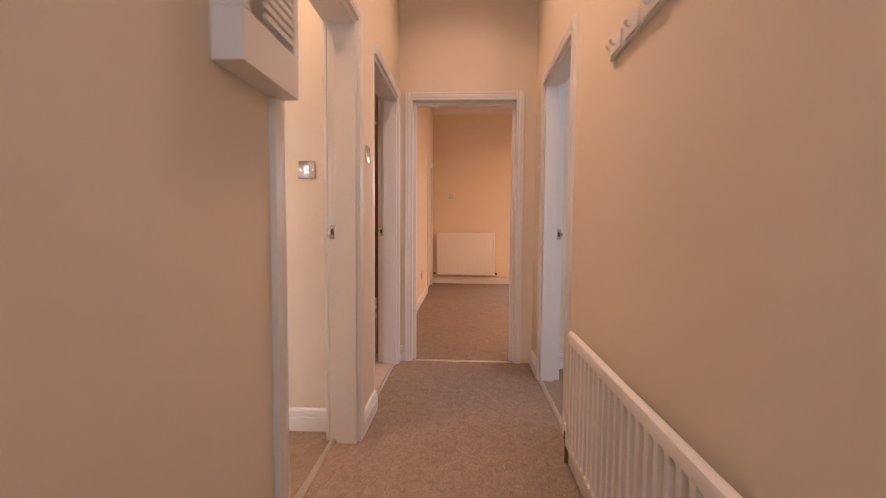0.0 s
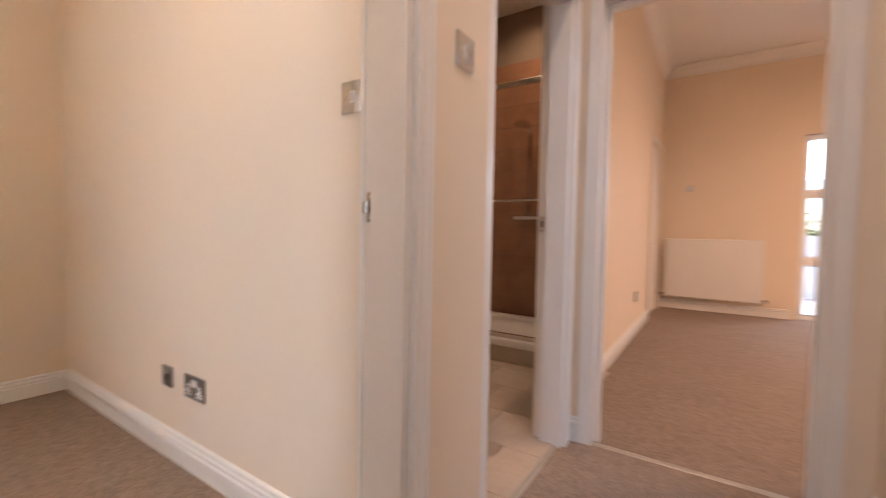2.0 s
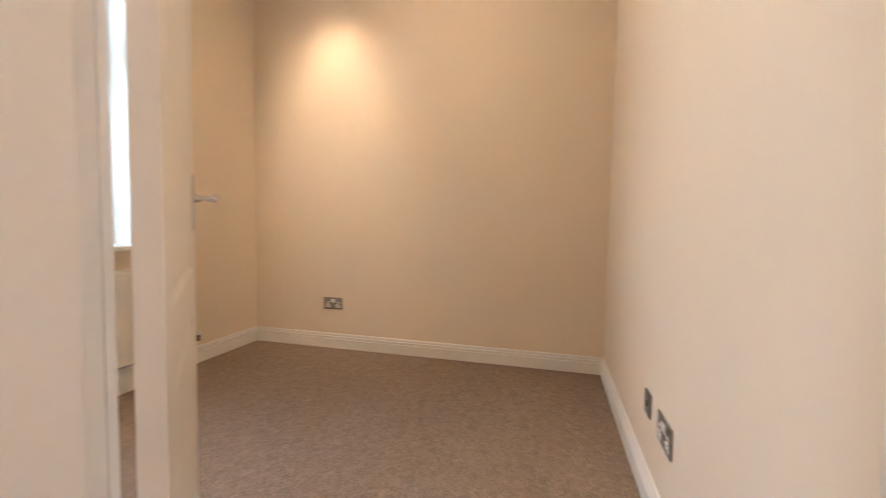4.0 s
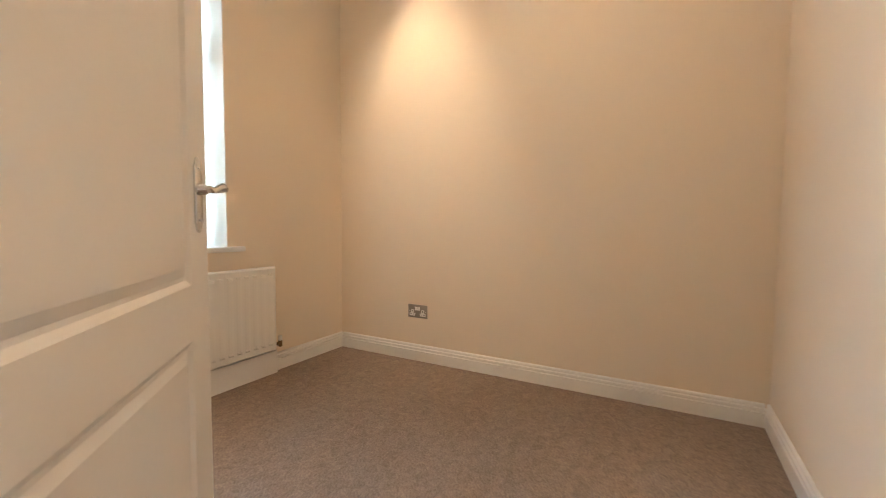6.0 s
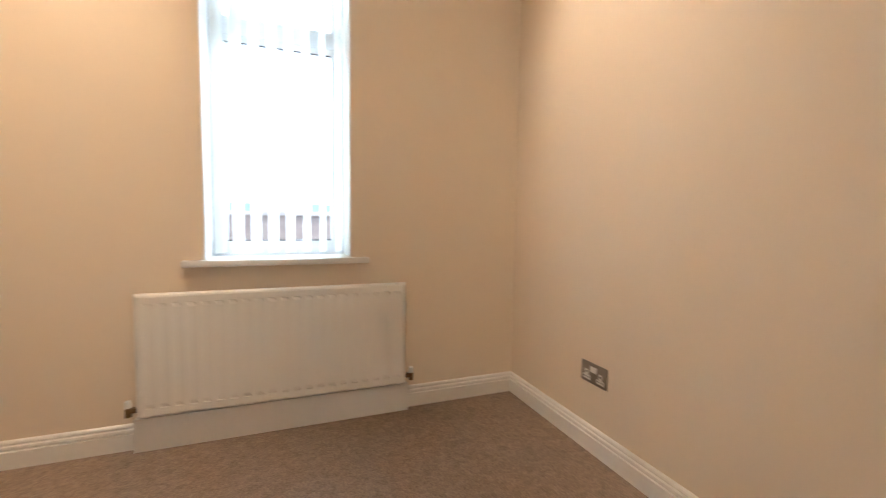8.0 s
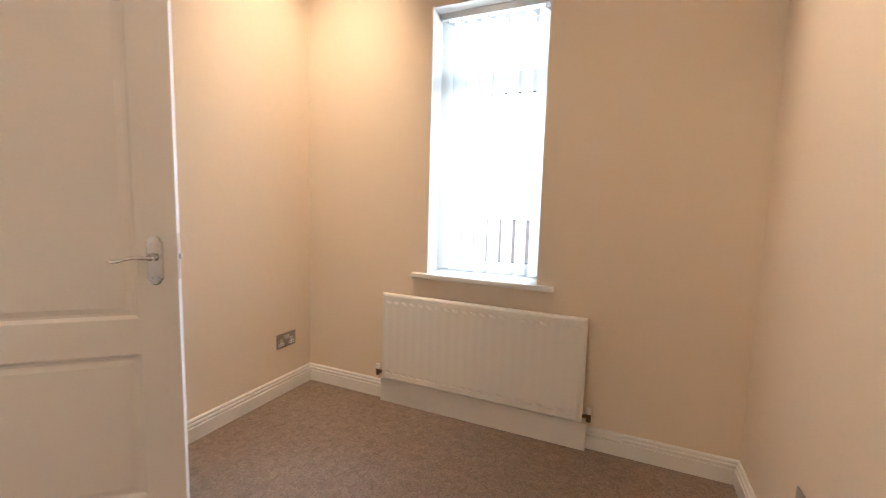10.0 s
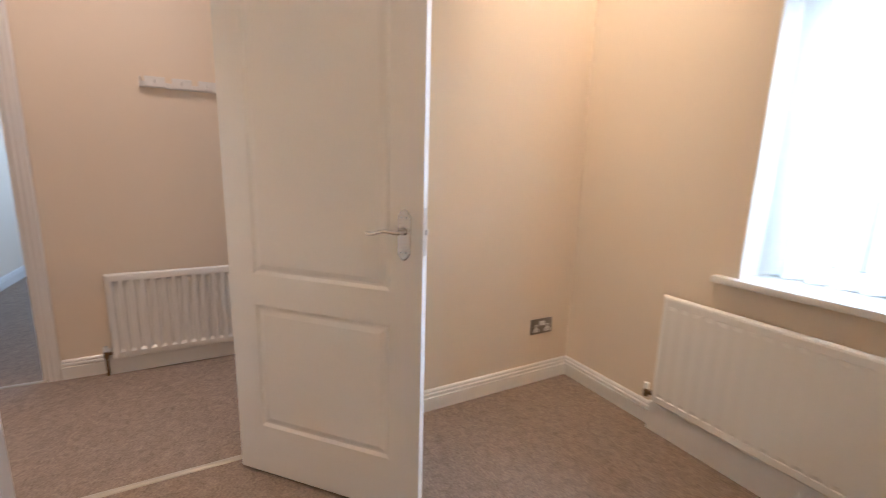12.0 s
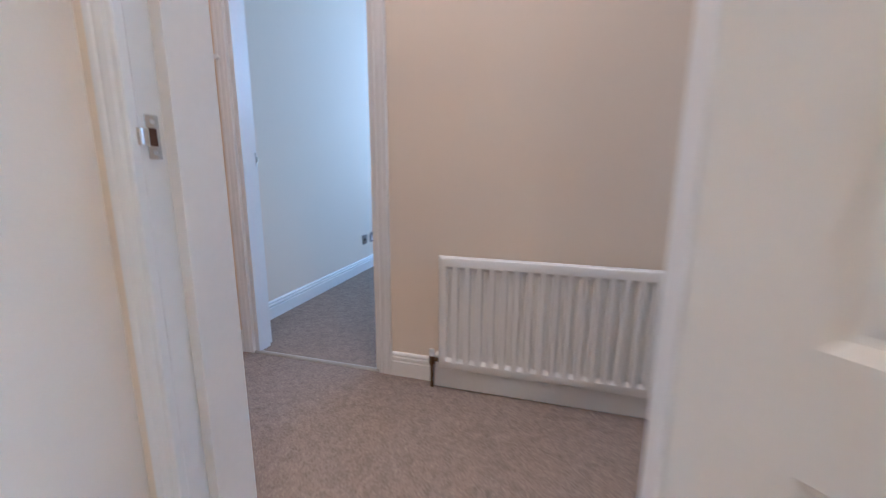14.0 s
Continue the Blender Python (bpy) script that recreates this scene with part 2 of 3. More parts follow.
def lining(axis, f0, f1, lo, hi, top, name, stop_at=None, depth=0.025):
    """Door lining inside an opening, with the planted stops."""
    ob = thing(name, Matrix.Identity(4), "white gloss door lining inside the opening", "door frame", kind="structure")
    def B(s0, s1, t0, t1, z0, z1):
        return boxes((s0, s1, t0, t1, z0, z1), bevel=0.0015) if axis == "x" else boxes((t0, t1, s0, s1, z0, z1), bevel=0.0015)
    part("jamb", B(lo - depth, lo, f0, f1, 0, top), GLOSS, ob)
    part("jamb", B(hi, hi + depth, f0, f1, 0, top), GLOSS, ob)
    part("frame_head", B(lo - depth, hi + depth, f0, f1, top, top + depth), GLOSS, ob)
    if stop_at:
        s0, s1 = stop_at
        part("door_stop", B(lo, lo + 0.024, s0, s1, 0, top), GLOSS, ob)
        part("door_stop", B(hi - 0.024, hi, s0, s1, 0, top), GLOSS, ob)
        part("door_stop", B(lo + 0.024, hi - 0.024, s0, s1, top - 0.024, top), GLOSS, ob)
    return ob


def wall(name, label, *rows):
    return tagged(part(name, boxes(*rows), WALL), label, "wall", kind="structure")


def ceiling(name, x0, x1, y0, y1, z):
    return tagged(part(name, boxes((x0, x1, y0, y1, z, z + 0.15)), CEIL), "plain white painted ceiling", "ceiling", kind="structure")


# ---- the plan ----
H = 3.02
BW, BE, BS, BN = -2.665, -0.196, 0.815, 3.490      # bedroom walls
HW, HE, HS, HN = -0.055, 0.965, 0.20, 4.610        # hall walls
BD0, BD1 = 2.586, 3.392                             # bedroom doorway
TD0, TD1 = 3.755, 4.515                             # bathroom doorway
RD0, RD1 = 3.545, 4.262                             # side room doorway
ED0, ED1 = 0.050, 0.822                            # end doorway
TOP = 1.975
WX0, WX1, WZ0, WZ1 = -1.723, -1.074, 0.818, 2.300  # bedroom window
LN = 8.97                                          # far wall of the living room
RN = 4.51                                          # north wall of the side room
LX0, LX1 = 1.315, 2.290                             # garden door
E0 = TOP + 0.025
HO = 1.095                                         # side room face of the hall wall
LW, HL = -0.140, 3.15                              # living room: west wall, ceiling height

tagged(part("floor", boxes((-2.9, 4.6, 0.0, 4.67, -0.2, 0.0), (LW - 0.05, 5.0, 4.67, 9.18, -0.2, 0.0)), CARPET), "beige-brown twist-pile carpet, lightly trodden", "carpet", kind="structure")
wall("wall_hall_west", "cream-painted wall between hall and bedroom",
     (BE, HW, HS, BD0 - 0.025, 0, H), (BE, HW, BD1 + 0.025, TD0 - 0.025, 0, H), (BE, HW, TD1 + 0.025, 4.74, 0, H),
     (BE, HW, BD0 - 0.025, BD1 + 0.025, E0, H), (BE, HW, TD0 - 0.025, TD1 + 0.025, E0, H))
wall("wall_hall_end", "cream-painted wall at the end of the hall",
     (HW, ED0 - 0.025, HN, 4.74, 0, H), (ED1 + 0.025, HO, HN, 4.74, 0, H), (ED0 - 0.025, ED1 + 0.025, HN, 4.74, E0, H))
wall("wall_hall_east", "cream-painted hall wall", (HE, HO, HS, RD0 - 0.025, 0, H), (HE, HO, RD1 + 0.025, HN, 0, H), (HE, HO, RD0 - 0.025, RD1 + 0.025, E0, H))
wall("wall_hall_south", "cream-painted wall with a glazed opening", (BE, 0.10, HS - 0.2, HS, 0, H), (0.80, HO, HS - 0.2, HS, 0, H), (0.10, 0.80, HS - 0.2, HS, 0, 1.05), (0.10, 0.80, HS - 0.2, HS, 2.25, H))
wall("wall_bedroom_north", "cream-painted bedroom wall", (BW - 0.14, BE, BN, BN + 0.135, 0, H))
wall("wall_bedroom_west", "cream-painted bedroom wall", (BW - 0.14, BW, BS - 0.3, BN, 0, H))
wall("wall_bedroom_south", "cream-painted bedroom wall with a window opening",
     (BW, WX0, BS - 0.3, BS, 0, H), (WX1, BE, BS - 0.3, BS, 0, H), (WX0, WX1, BS - 0.3, BS, 0, WZ0 - 0.03), (WX0, WX1, BS - 0.3, BS, WZ1, H))
wall("wall_side_room_north", "cream-painted wall in cool daylight", (HO, 4.6, RN, 4.74, 0, H))
wall("wall_side_room_south", "cream-painted wall", (HO, 4.6, 1.0, 1.2, 0, H))
wall("wall_side_room_east", "cream-painted wall with a window opening", (4.3, 4.6, 1.2, 2.5, 0, H), (4.3, 4.6, 4.1, RN, 0, H), (4.3, 4.6, 2.5, 4.1, 0, 0.8), (4.3, 4.6, 2.5, 4.1, 2.35, H))
wall("wall_living_west", "cream-painted living room wall", (LW - 0.1, LW, 4.74, 7.95, 0, HL), (LW - 0.1, LW, 8.72, LN, 0, HL), (LW - 0.1, LW, 7.95, 8.72, 2.05, HL))
wall("wall_living_north", "cream-painted living room wall with a garden door", (LW - 0.1, LX0, LN, LN + 0.25, 0, HL), (LX1, 5.0, LN, LN + 0.25, 0, HL), (LX0, LX1, LN, LN + 0.25, 2.15, HL))
wall("wall_living_east", "cream-painted living room wall", (4.8, 5.0, 4.74, LN, 0, HL))
wall("wall_living_south", "cream-painted living room wall", (4.6, 5.0, 4.6, 4.74, 0, HL), (LW - 0.1, 4.6, 4.6, 4.74, H, HL))
ceiling("ceiling_bedroom", BW - 0.14, BE, BS - 0.3, BN + 0.135, H)
ceiling("ceiling_hall", BE, HO, HS - 0.2, 4.6, H)
ceiling("ceiling_side_room", HO, 4.6, 1.0, 4.6, H)
ceiling("ceiling_living", LW - 0.1, 5.0, 4.6, LN + 0.25, HL)

# skirtings
skirting((BW, BS + 0.019), (BW, BN - 0.019), (1, 0))
skirting((BW, BS), (BE, BS), (0, 1))
skirting((BW, BN), (BE, BN), (0, -1))
skirting((BE, BS + 0.019), (BE, BD0 - 0.062), (-1, 0))
skirting((BE, BD1 + 0.062), (BE, BN - 0.019), (-1, 0))
skirting((HW, BD1 + 0.062), (HW, TD0 - 0.004), (1, 0))
skirting((HW, HS), (HW, BD0 - 0.062), (1, 0))
skirting((HE, HS), (HE, RD0 - 0.062), (-1, 0))
skirting((HE, RD1 + 0.062), (HE, HN - 0.019), (-1, 0))
skirting((HW, HN), (ED0 - 0.062, HN), (0, -1))
skirting((HO, RN), (4.3, RN), (0, -1))
skirting((LW, 4.74), (LW, 7.885), (1, 0))
skirting((LW, LN), (LX0 - 0.06, LN), (0, -1))

# doorways
architrave("y", HW, 1, BD0, BD1, TOP, "trim_bedroom_doorway_hall")
architrave("y", BE, -1, BD0, BD1, TOP, "trim_bedroom_doorway_room")
lining("y", BE + 0.001, HW - 0.001, BD0, BD1, TOP, "trim_bedroom_door_lining", (BE + 0.042, HW - 0.002))
architrave("y", HW, 1, TD0, TD1, TOP, "trim_bathroom_doorway", "hr")
lining("y", BE + 0.001, HW - 0.001, TD0, TD1, TOP, "trim_bathroom_door_lining", (BE + 0.042, HW - 0.002))
architrave("y", HE, -1, RD0, RD1, TOP, "trim_side_room_doorway")
lining("y", HE + 0.001, HO - 0.001, RD0, RD1, TOP, "trim_side_room_door_lining", (HE + 0.002, HO - 0.042))
architrave("x", HN, -1, ED0, ED1, TOP, "trim_end_doorway")
lining("x", HN + 0.001, 4.739, ED0, ED1, TOP, "trim_end_door_lining", (4.65, 4.685))
architrave("y", LW, 1, 7.95, 8.72, 2.05, "trim_living_doorway")


def threshold(axis, at, lo, hi):
    prof = [(-0.016, 0.001), (0.016, 0.001), (0.012, 0.005), (0.004, 0.0075), (-0.004, 0.0075), (-0.012, 0.005)]
    if axis == "y":
        bm = run(bmesh.new(), (at, lo, 0), (at, hi, 0), (1, 0, 0), (0, 0, 1), prof)
    else:
        bm = run(bmesh.new(), (lo, at, 0), (hi, at, 0), (0, 1, 0), (0, 0, 1), prof)
    return tagged(part("threshold_strip", bm, BAR), "ivory metal carpet strip across the doorway", "threshold strip", "carpet strips in the doorways")


threshold("y", BE + 0.02, BD0, BD1)
threshold("y", HE + 0.005, RD0, RD1)
threshold("x", 4.62, ED0, ED1)
threshold("y", HW - 0.03, TD0, TD1)

# ---- bedroom ----


def door_leaf(width, height, thick=0.035):
    """Moulded two-panel door; x from the hinge edge, face at y 0 and -thick."""
    bm = bmesh.new()
    box(bm, 0, width, -thick + 0.007, -0.007, 0, height)
    stile, top = 0.112, height - 0.07
    x0, x1 = stile, width - stile
    rails = ((0.0, 0.205), (0.70, 0.815))
    n = 24
    def crown(x):
        u = abs((x - x0) / (x1 - x0) - 0.5) * 2
        return top - 0.055 * (0.5 - 0.5 * math.cos(math.pi * min(1, u * 1.15)))
    for side in (-1, 1):
        ya, yb = (-0.0071, 0.0) if side > 0 else (-thick, -thick + 0.0071)
        box(bm, 0, x0, ya, yb, 0, height)
        box(bm, x1, width, ya, yb, 0, height)
        for a, b in rails:
            box(bm, x0, x1, ya, yb, a, b)
        for k in range(n):
            xa, xb = x0 + (x1 - x0) * k / n, x0 + (x1 - x0) * (k + 1) / n
            vs = [bm.verts.new(p) for y in (ya, yb) for p in ((xa, y, crown(xa)), (xb, y, crown(xb)), (xb, y, height), (xa, y, height))]
            for f in ((3, 2, 1, 0), (4, 5, 6, 7), (0, 1, 5, 4), (2, 3, 7, 6)):
                bm.faces.new([vs[i] for i in f])
        # sloped bead and raised field in each panel
        yo, yi, yr = (0.0, -0.0068, -0.0015) if side > 0 else (-thick, -thick + 0.0068, -thick + 0.0015)
        for za, zb, arched in ((0.205, 0.70, False), (0.815, top, True)):
            def loop(inset, y):
                pts = [(x0 + inset, za + inset), (x1 - inset, za + inset)]
                if arched:
                    pts += [(x1 - inset - (x1 - x0 - 2 * inset) * k / n, crown(x1 - (x1 - x0) * k / n) - inset) for k in range(n + 1)]
                else:
                    pts += [(x1 - inset, zb - inset), (x0 + inset, zb - inset)]
                return [bm.verts.new((px, y, pz)) for px, pz in pts]
            rings = [loop(0.0, yo), loop(0.004, yo - 0.3 * (yo - yi)), loop(0.012, yi), loop(0.020, yi), loop(0.038, yr), loop(0.042, yr)]
            for u, v in zip(rings, rings[1:]):
                for k in range(len(u)):
                    bm.faces.new((u[k], u[(k + 1) % len(u)], v[(k + 1) % len(u)], v[k]))
            bm.faces.new(rings[-1])
    bmesh.ops.recalc_face_normals(bm, faces=bm.faces)
    return bm


def scroll_handle(parent, x, y, side, z=1.0):
    """Lever on a long back plate; side: +1 on the +y face."""
    def outline(sx, sz):
        pts = []
        for s, cz in ((1, 1), (-1, -1)):
            arc = [(0.0225, 0.052), (0.0225, 0.060), (0.017, 0.064), (0.0165, 0.068), (0.013, 0.074), (0.007, 0.079), (0, 0.081), (-0.007, 0.079), (-0.013, 0.074), (-0.0165, 0.068), (-0.017, 0.064), (-0.0225, 0.060), (-0.0225, 0.052)]
            pts += [(px * s * sx, pz * cz * sz) for px, pz in arc]
        return pts
    bm = bmesh.new()
    rings = [[bm.verts.new((x + px, y + side * d, z + pz)) for px, pz in outline(s, s)] for d, s in ((0, 1), (0.003, 1), (0.005, 0.92))]
    for u, v in zip(rings, rings[1:]):
        for k in range(len(u)):
            bm.faces.new((u[k], u[(k + 1) % len(u)], v[(k + 1) % len(u)], v[k]))
    bm.faces.new(rings[-1])
    bmesh.ops.recalc_face_normals(bm, faces=bm.faces)
    plate = part("handle_plate", bm, PLATE, parent, "chrome lever handle plate", smooth=True)
    bm = bmesh.new()
    tube(bm, (x, y + side * 0.004, z + 0.012), (x, y + side * 0.022, z + 0.012), 0.0135, 0.010, 20)
    path = [(x, y + side * 0.018, z + 0.012), (x, y + side * 0.046, z + 0.012), (x - 0.012, y + side * 0.056, z + 0.013), (x - 0.035, y + side * 0.058, z + 0.017), (x - 0.06, y + side * 0.057, z + 0.012),
            (x - 0.082, y + side * 0.055, z + 0.005), (x - 0.098, y + side * 0.053, z + 0.004), (x - 0.106, y + side * 0.052, z + 0.009)]
    sweep(bm, path, [0.009, 0.0085, 0.0085, 0.008, 0.0075, 0.0075, 0.0085, 0.005], 12, 0.85)
    part("lever", bm, CHROME, plate, smooth=True)
    for dx, dz in ((0.009, 0.055), (-0.009, 0.055), (0.009, -0.055), (-0.009, -0.055)):
        part("screw", tube(bmesh.new(), (x + dx, y + side * 0.004, z + dz), (x + dx, y + side * 0.0065, z + dz), 0.0035, 0.003, 10), STEEL, plate)


DOOR_TURN = 223.0
door = thing("door_bedroom", pose(-0.218, 2.604, 0.012, 0, 0, DOOR_TURN), "white moulded two-panel door standing wide open into the bedroom", "door")
DW = 0.772
leaf = part("leaf", door_leaf(DW, 1.965), DOORPAINT, door)
scroll_handle(door, DW - 0.062, -0.035, -1, 1.003)
scroll_handle(door, DW - 0.062, 0.0, 1, 1.003)
part("latch_plate", boxes((DW, DW + 0.0015, -0.029, -0.006, 0.94, 1.09)), STEEL, door, "brushed steel latch plate")
part("latch_bolt", boxes((DW + 0.001, DW + 0.009, -0.024, -0.011, 1.006, 1.024), bevel=0.002), STEEL, door)
for hz in (0.22, 1.74):
    part("hinge", tube(bmesh.new(), (-0.004, 0.004, hz - 0.045), (-0.004, 0.004, hz + 0.045), 0.006, seg=12), STEEL, door, "steel butt hinge")


def strike(name, m):
    """Latch keep: plate with a lip, on a frame face whose outward normal is +y and room side is -x."""
    ob = thing(name, m, "chrome latch keep screwed to the white door frame", "latch keep", "latch keeps on door frames")
    bm = boxes((-0.011, 0.011, 0, 0.0018, -0.034, -0.014), (-0.011, 0.011, 0, 0.0018, 0.014, 0.034), (0.006, 0.011, 0, 0.0018, -0.014, 0.014))
    part("plate", bm, PLATE, ob)
    bm = bmesh.new()
    prof = [(-0.011, 0.0), (-0.011, 0.002), (-0.017, 0.0035), (-0.022, 0.0015), (-0.025, -0.003), (-0.027, -0.003), (-0.024, 0.003), (-0.018, 0.0055), (-0.009, 0.0035), (-0.009, 0.0)]
    low, high = [bm.verts.new((x, y, -0.013)) for x, y in prof], [bm.verts.new((x, y, 0.013)) for x, y in prof]
    for i in range(len(prof)):
        j = (i + 1) % len(prof)
        bm.faces.new((low[i], low[j], high[j], high[i]))
    bm.faces.new(low[::-1])
    bm.faces.new(high)
    bmesh.ops.recalc_face_normals(bm, faces=bm.faces)
    part("lip", bm, CHROME, ob, "bright curved chrome lip", smooth=True)
    # solid block, coloured dark in place of the shade inside the latch hole
    part("recess", boxes((-0.006, 0.006, 0, 0.0012, -0.014, 0.014)), HOLEDARK, ob, "dark brown block standing in for the shaded latch hole")
    for z in (-0.024, 0.024):
        part("screw", tube(bmesh.new(), (0, 0.001, z), (0, 0.003, z), 0.004, 0.0035, 10), STEEL, ob)
    return ob


strike("latch_keep", pose(BE + 0.022, BD1 - 0.0005, 1.010, 0, 0, 180) @ Matrix.Diagonal((-1, 1, 1, 1)))
strike("latch_keep", pose(BE + 0.022, TD1 - 0.0005, 1.0, 0, 0, 180) @ Matrix.Diagonal((-1, 1, 1, 1)))
strike("latch_keep", pose(HO - 0.022, RD1 - 0.0005, 0.99, 0, 0, 180))


def plate_thing(name, m, w, h, label, category, group="", mat=None):
    """A fitting on a wall: plate in the xz plane, facing +y, pressed steel with rounded edge."""
    mat = mat or STEEL
    ob = thing(name, m, label, category, group)
    part("face_plate", boxes((-w / 2, w / 2, 0, 0.006, -h / 2, h / 2), bevel=0.002), mat, ob, smooth=True)
    for s in (-1, 1):
        part("screw", tube(bmesh.new(), (s * (w / 2 - 0.012), 0.0055, 0), (s * (w / 2 - 0.012), 0.0075, 0), 0.0042, 0.0035, 12), CHROME, ob)
    return ob


def light_switch(m, gangs=1, metal=None):
    ob = plate_thing("light_switch", m, 0.086, 0.086, "brushed steel single light switch on the cream wall", "light switch", "light switches", metal or PLATE)
    for g in range(gangs):
        x = (g - (gangs - 1) / 2) * 0.022
        part("rocker_surround", boxes((x - 0.009, x + 0.009, 0.0055, 0.0072, -0.015, 0.015)), PLASTIC, ob, "white surround")
        part("rocker", boxes((x - 0.007, x + 0.007, 0.007, 0.0105, -0.012, 0.012), bevel=0.0015), STEEL, ob)
    return ob


def double_socket(m):
    ob = plate_thing("double_socket", m, 0.156, 0.092, "brushed steel double power socket with white inserts", "power socket", "double power sockets", REFLSTEEL)
    for s in (-1, 1):
        x = s * 0.042
        ins = part("socket_insert", boxes((x - 0.011, x + 0.011, 0.0055, 0.0072, -0.0125, 0.012), (x - 0.023, x + 0.023, 0.0055, 0.0072, -0.033, -0.013), bevel=0.0008), PLASTIC, ob, "white plastic insert")
        # pin holes are raised black insets in place of shaded openings
        part("pin_hole_dark", boxes((x - 0.003, x + 0.003, 0.007, 0.0076, -0.004, 0.005)), BLACK, ins)
        for d in (-0.012, 0.012):
            part("pin_hole_dark", boxes((x + d - 0.0045, x + d + 0.0045, 0.007, 0.0076, -0.024, -0.020)), BLACK, ins)
        part("socket_switch", boxes((s * 0.0105 - 0.0095, s * 0.0105 + 0.0095, 0.0055, 0.010, 0.006, 0.032), bevel=0.0015), PLASTIC, ob, "white rocker")
    return ob


def aerial_socket(m):
    ob = plate_thing("aerial_socket", m, 0.086, 0.086, "brushed steel aerial outlet low on the cream wall", "aerial outlet", "aerial outlets", REFLSTEEL)
    part("outlet_ring", tube(bmesh.new(), (0, 0.0055, 0), (0, 0.010, 0), 0.011, 0.010, 20), BLACK, ob, "dark round outlet", smooth=True)
    part("outlet_pin", tube(bmesh.new(), (0, 0.009, 0), (0, 0.012, 0), 0.004, 0.003, 12), CHROME, ob)
    return ob


double_socket(pose(BW, 1.515, 0.347, 0, 0, -90))
double_socket(pose(BE, 1.035, 0.340, 0, 0, 90))
double_socket(pose(-1.185, BN, 0.330, 0, 0, 180))
aerial_socket(pose(-1.410, BN, 0.333, 0, 0, 180))
light_switch(pose(-0.330, BN, 1.312, 0, 0, 180))
light_switch(pose(HW, 3.595, 1.405, 0, 0, -90))


def panel_radiator(name, m, length, height, pitch, rib, label, proud=0.085, ramp=0.012, slope=0.14, edge=0.16, to_floor=True, pocket=1.0):
    """Steel panel radiator, along +x from its corner, facing +y, wall at y = -proud."""
    ob = thing(name, m, label, "radiator", "panel radiators")
    bm = bmesh.new()
    t = 0.020
    n = max(3, round((length - 0.05) / pitch))
    step = (length - 0.05) / n
    cols = [(0.0, 0.0, 0), (0.010, t * 0.75, 0), (0.025, t, 0)]
    for k in range(n):
        x = 0.025 + k * step
        cols += [(x + step * edge, t, 0), (x + step * (edge + slope), t, 1), (x + step * (1 - edge - slope), t, 1), (x + step * (1 - edge), t, 0)]
    cols += [(length - 0.025, t, 0), (length - 0.010, t * 0.75, 0), (length, 0.0, 0)]
    rows = [(0.0, 0.35, 0.0), (0.006, 0.85, 0.0), (0.014, 1.0, 0.0), (0.040, 1.0, 0.0), (0.040 + ramp, 1.0, pocket), (0.056 + ramp, 1.0, 1.0), (height - 0.056 - ramp, 1.0, 1.0), (height - 0.040 - ramp, 1.0, pocket), (height - 0.040, 1.0, 0.0), (height - 0.014, 1.0, 0.0), (height - 0.006, 0.85, 0.0), (height, 0.35, 0.0)]
    grid = [[bm.verts.new((x, y * s - rib * flag * r, z)) for x, y, flag in cols] for z, s, r in rows]
    for u, v in zip(grid, grid[1:]):
        for k in range(len(cols) - 1):
            bm.faces.new((u[k], u[k + 1], v[k + 1], v[k]))
    back = [[bm.verts.new((x, -0.004, z)) for x in (0, length)] for z in (0, height)]
    bm.faces.new((back[0][1], back[0][0], back[1][0], back[1][1]))
    bm.faces.new([back[1][0]] + grid[-1] + [back[1][1]])
    bm.faces.new([back[0][1]] + grid[0][::-1] + [back[0][0]])
    for j, k in ((0, 0), (len(cols) - 1, 1)):
        bm.faces.new([grid[i][j] for i in range(len(rows))] + [back[1][k], back[0][k]])
    bmesh.ops.recalc_face_normals(bm, faces=bm.faces)
    part("front_panel", bm, RADPAINT, ob, smooth=rib > 0.008)
    bm = bmesh.new()
    for k in range(n * 2):
        x = 0.03 + k * (length - 0.06) / (n * 2)
        box(bm, x, x + (length - 0.06) / (n * 2) * 0.6, -0.040, -0.0045, 0.05, height - 0.05)
    part("convector_fins", bm, RADPAINT, ob)
    for x in (length * 0.2, length * 0.8):
        part("wall_bracket", boxes((x - 0.015, x + 0.015, -proud, -0.041, 0.05, height - 0.08)), RADPAINT, ob)
    for x, s in ((0.0, -1), (length, 1)):
        bm = bmesh.new()
        tube(bm, (x, 0.002, 0.035), (x + s * 0.03, 0.002, 0.035), 0.009, seg=12)
        v = part("valve", tube(bm, (x + s * 0.03, 0.002, 0.012), (x + s * 0.03, 0.002, 0.052), 0.012, seg=14), BRASS, ob, "tarnished brass radiator valve", smooth=True)
        part("valve_cap", tube(bmesh.new(), (x + s * 0.03, 0.002, 0.052), (x + s * 0.03, 0.002, 0.080), 0.013, 0.011, 16), PLASTIC, v, "white plastic cap", smooth=True)
        end = (x + s * 0.03, 0.002, -m.translation.z + 0.002) if to_floor else (x + s * 0.03, -proud, 0.020)
        part("pipe", tube(bmesh.new(), end, (x + s * 0.03, 0.002, 0.012 if to_floor else 0.020), 0.0075, seg=12), BRASS, v, "tarnished copper pipe tail", smooth=True)
    return ob


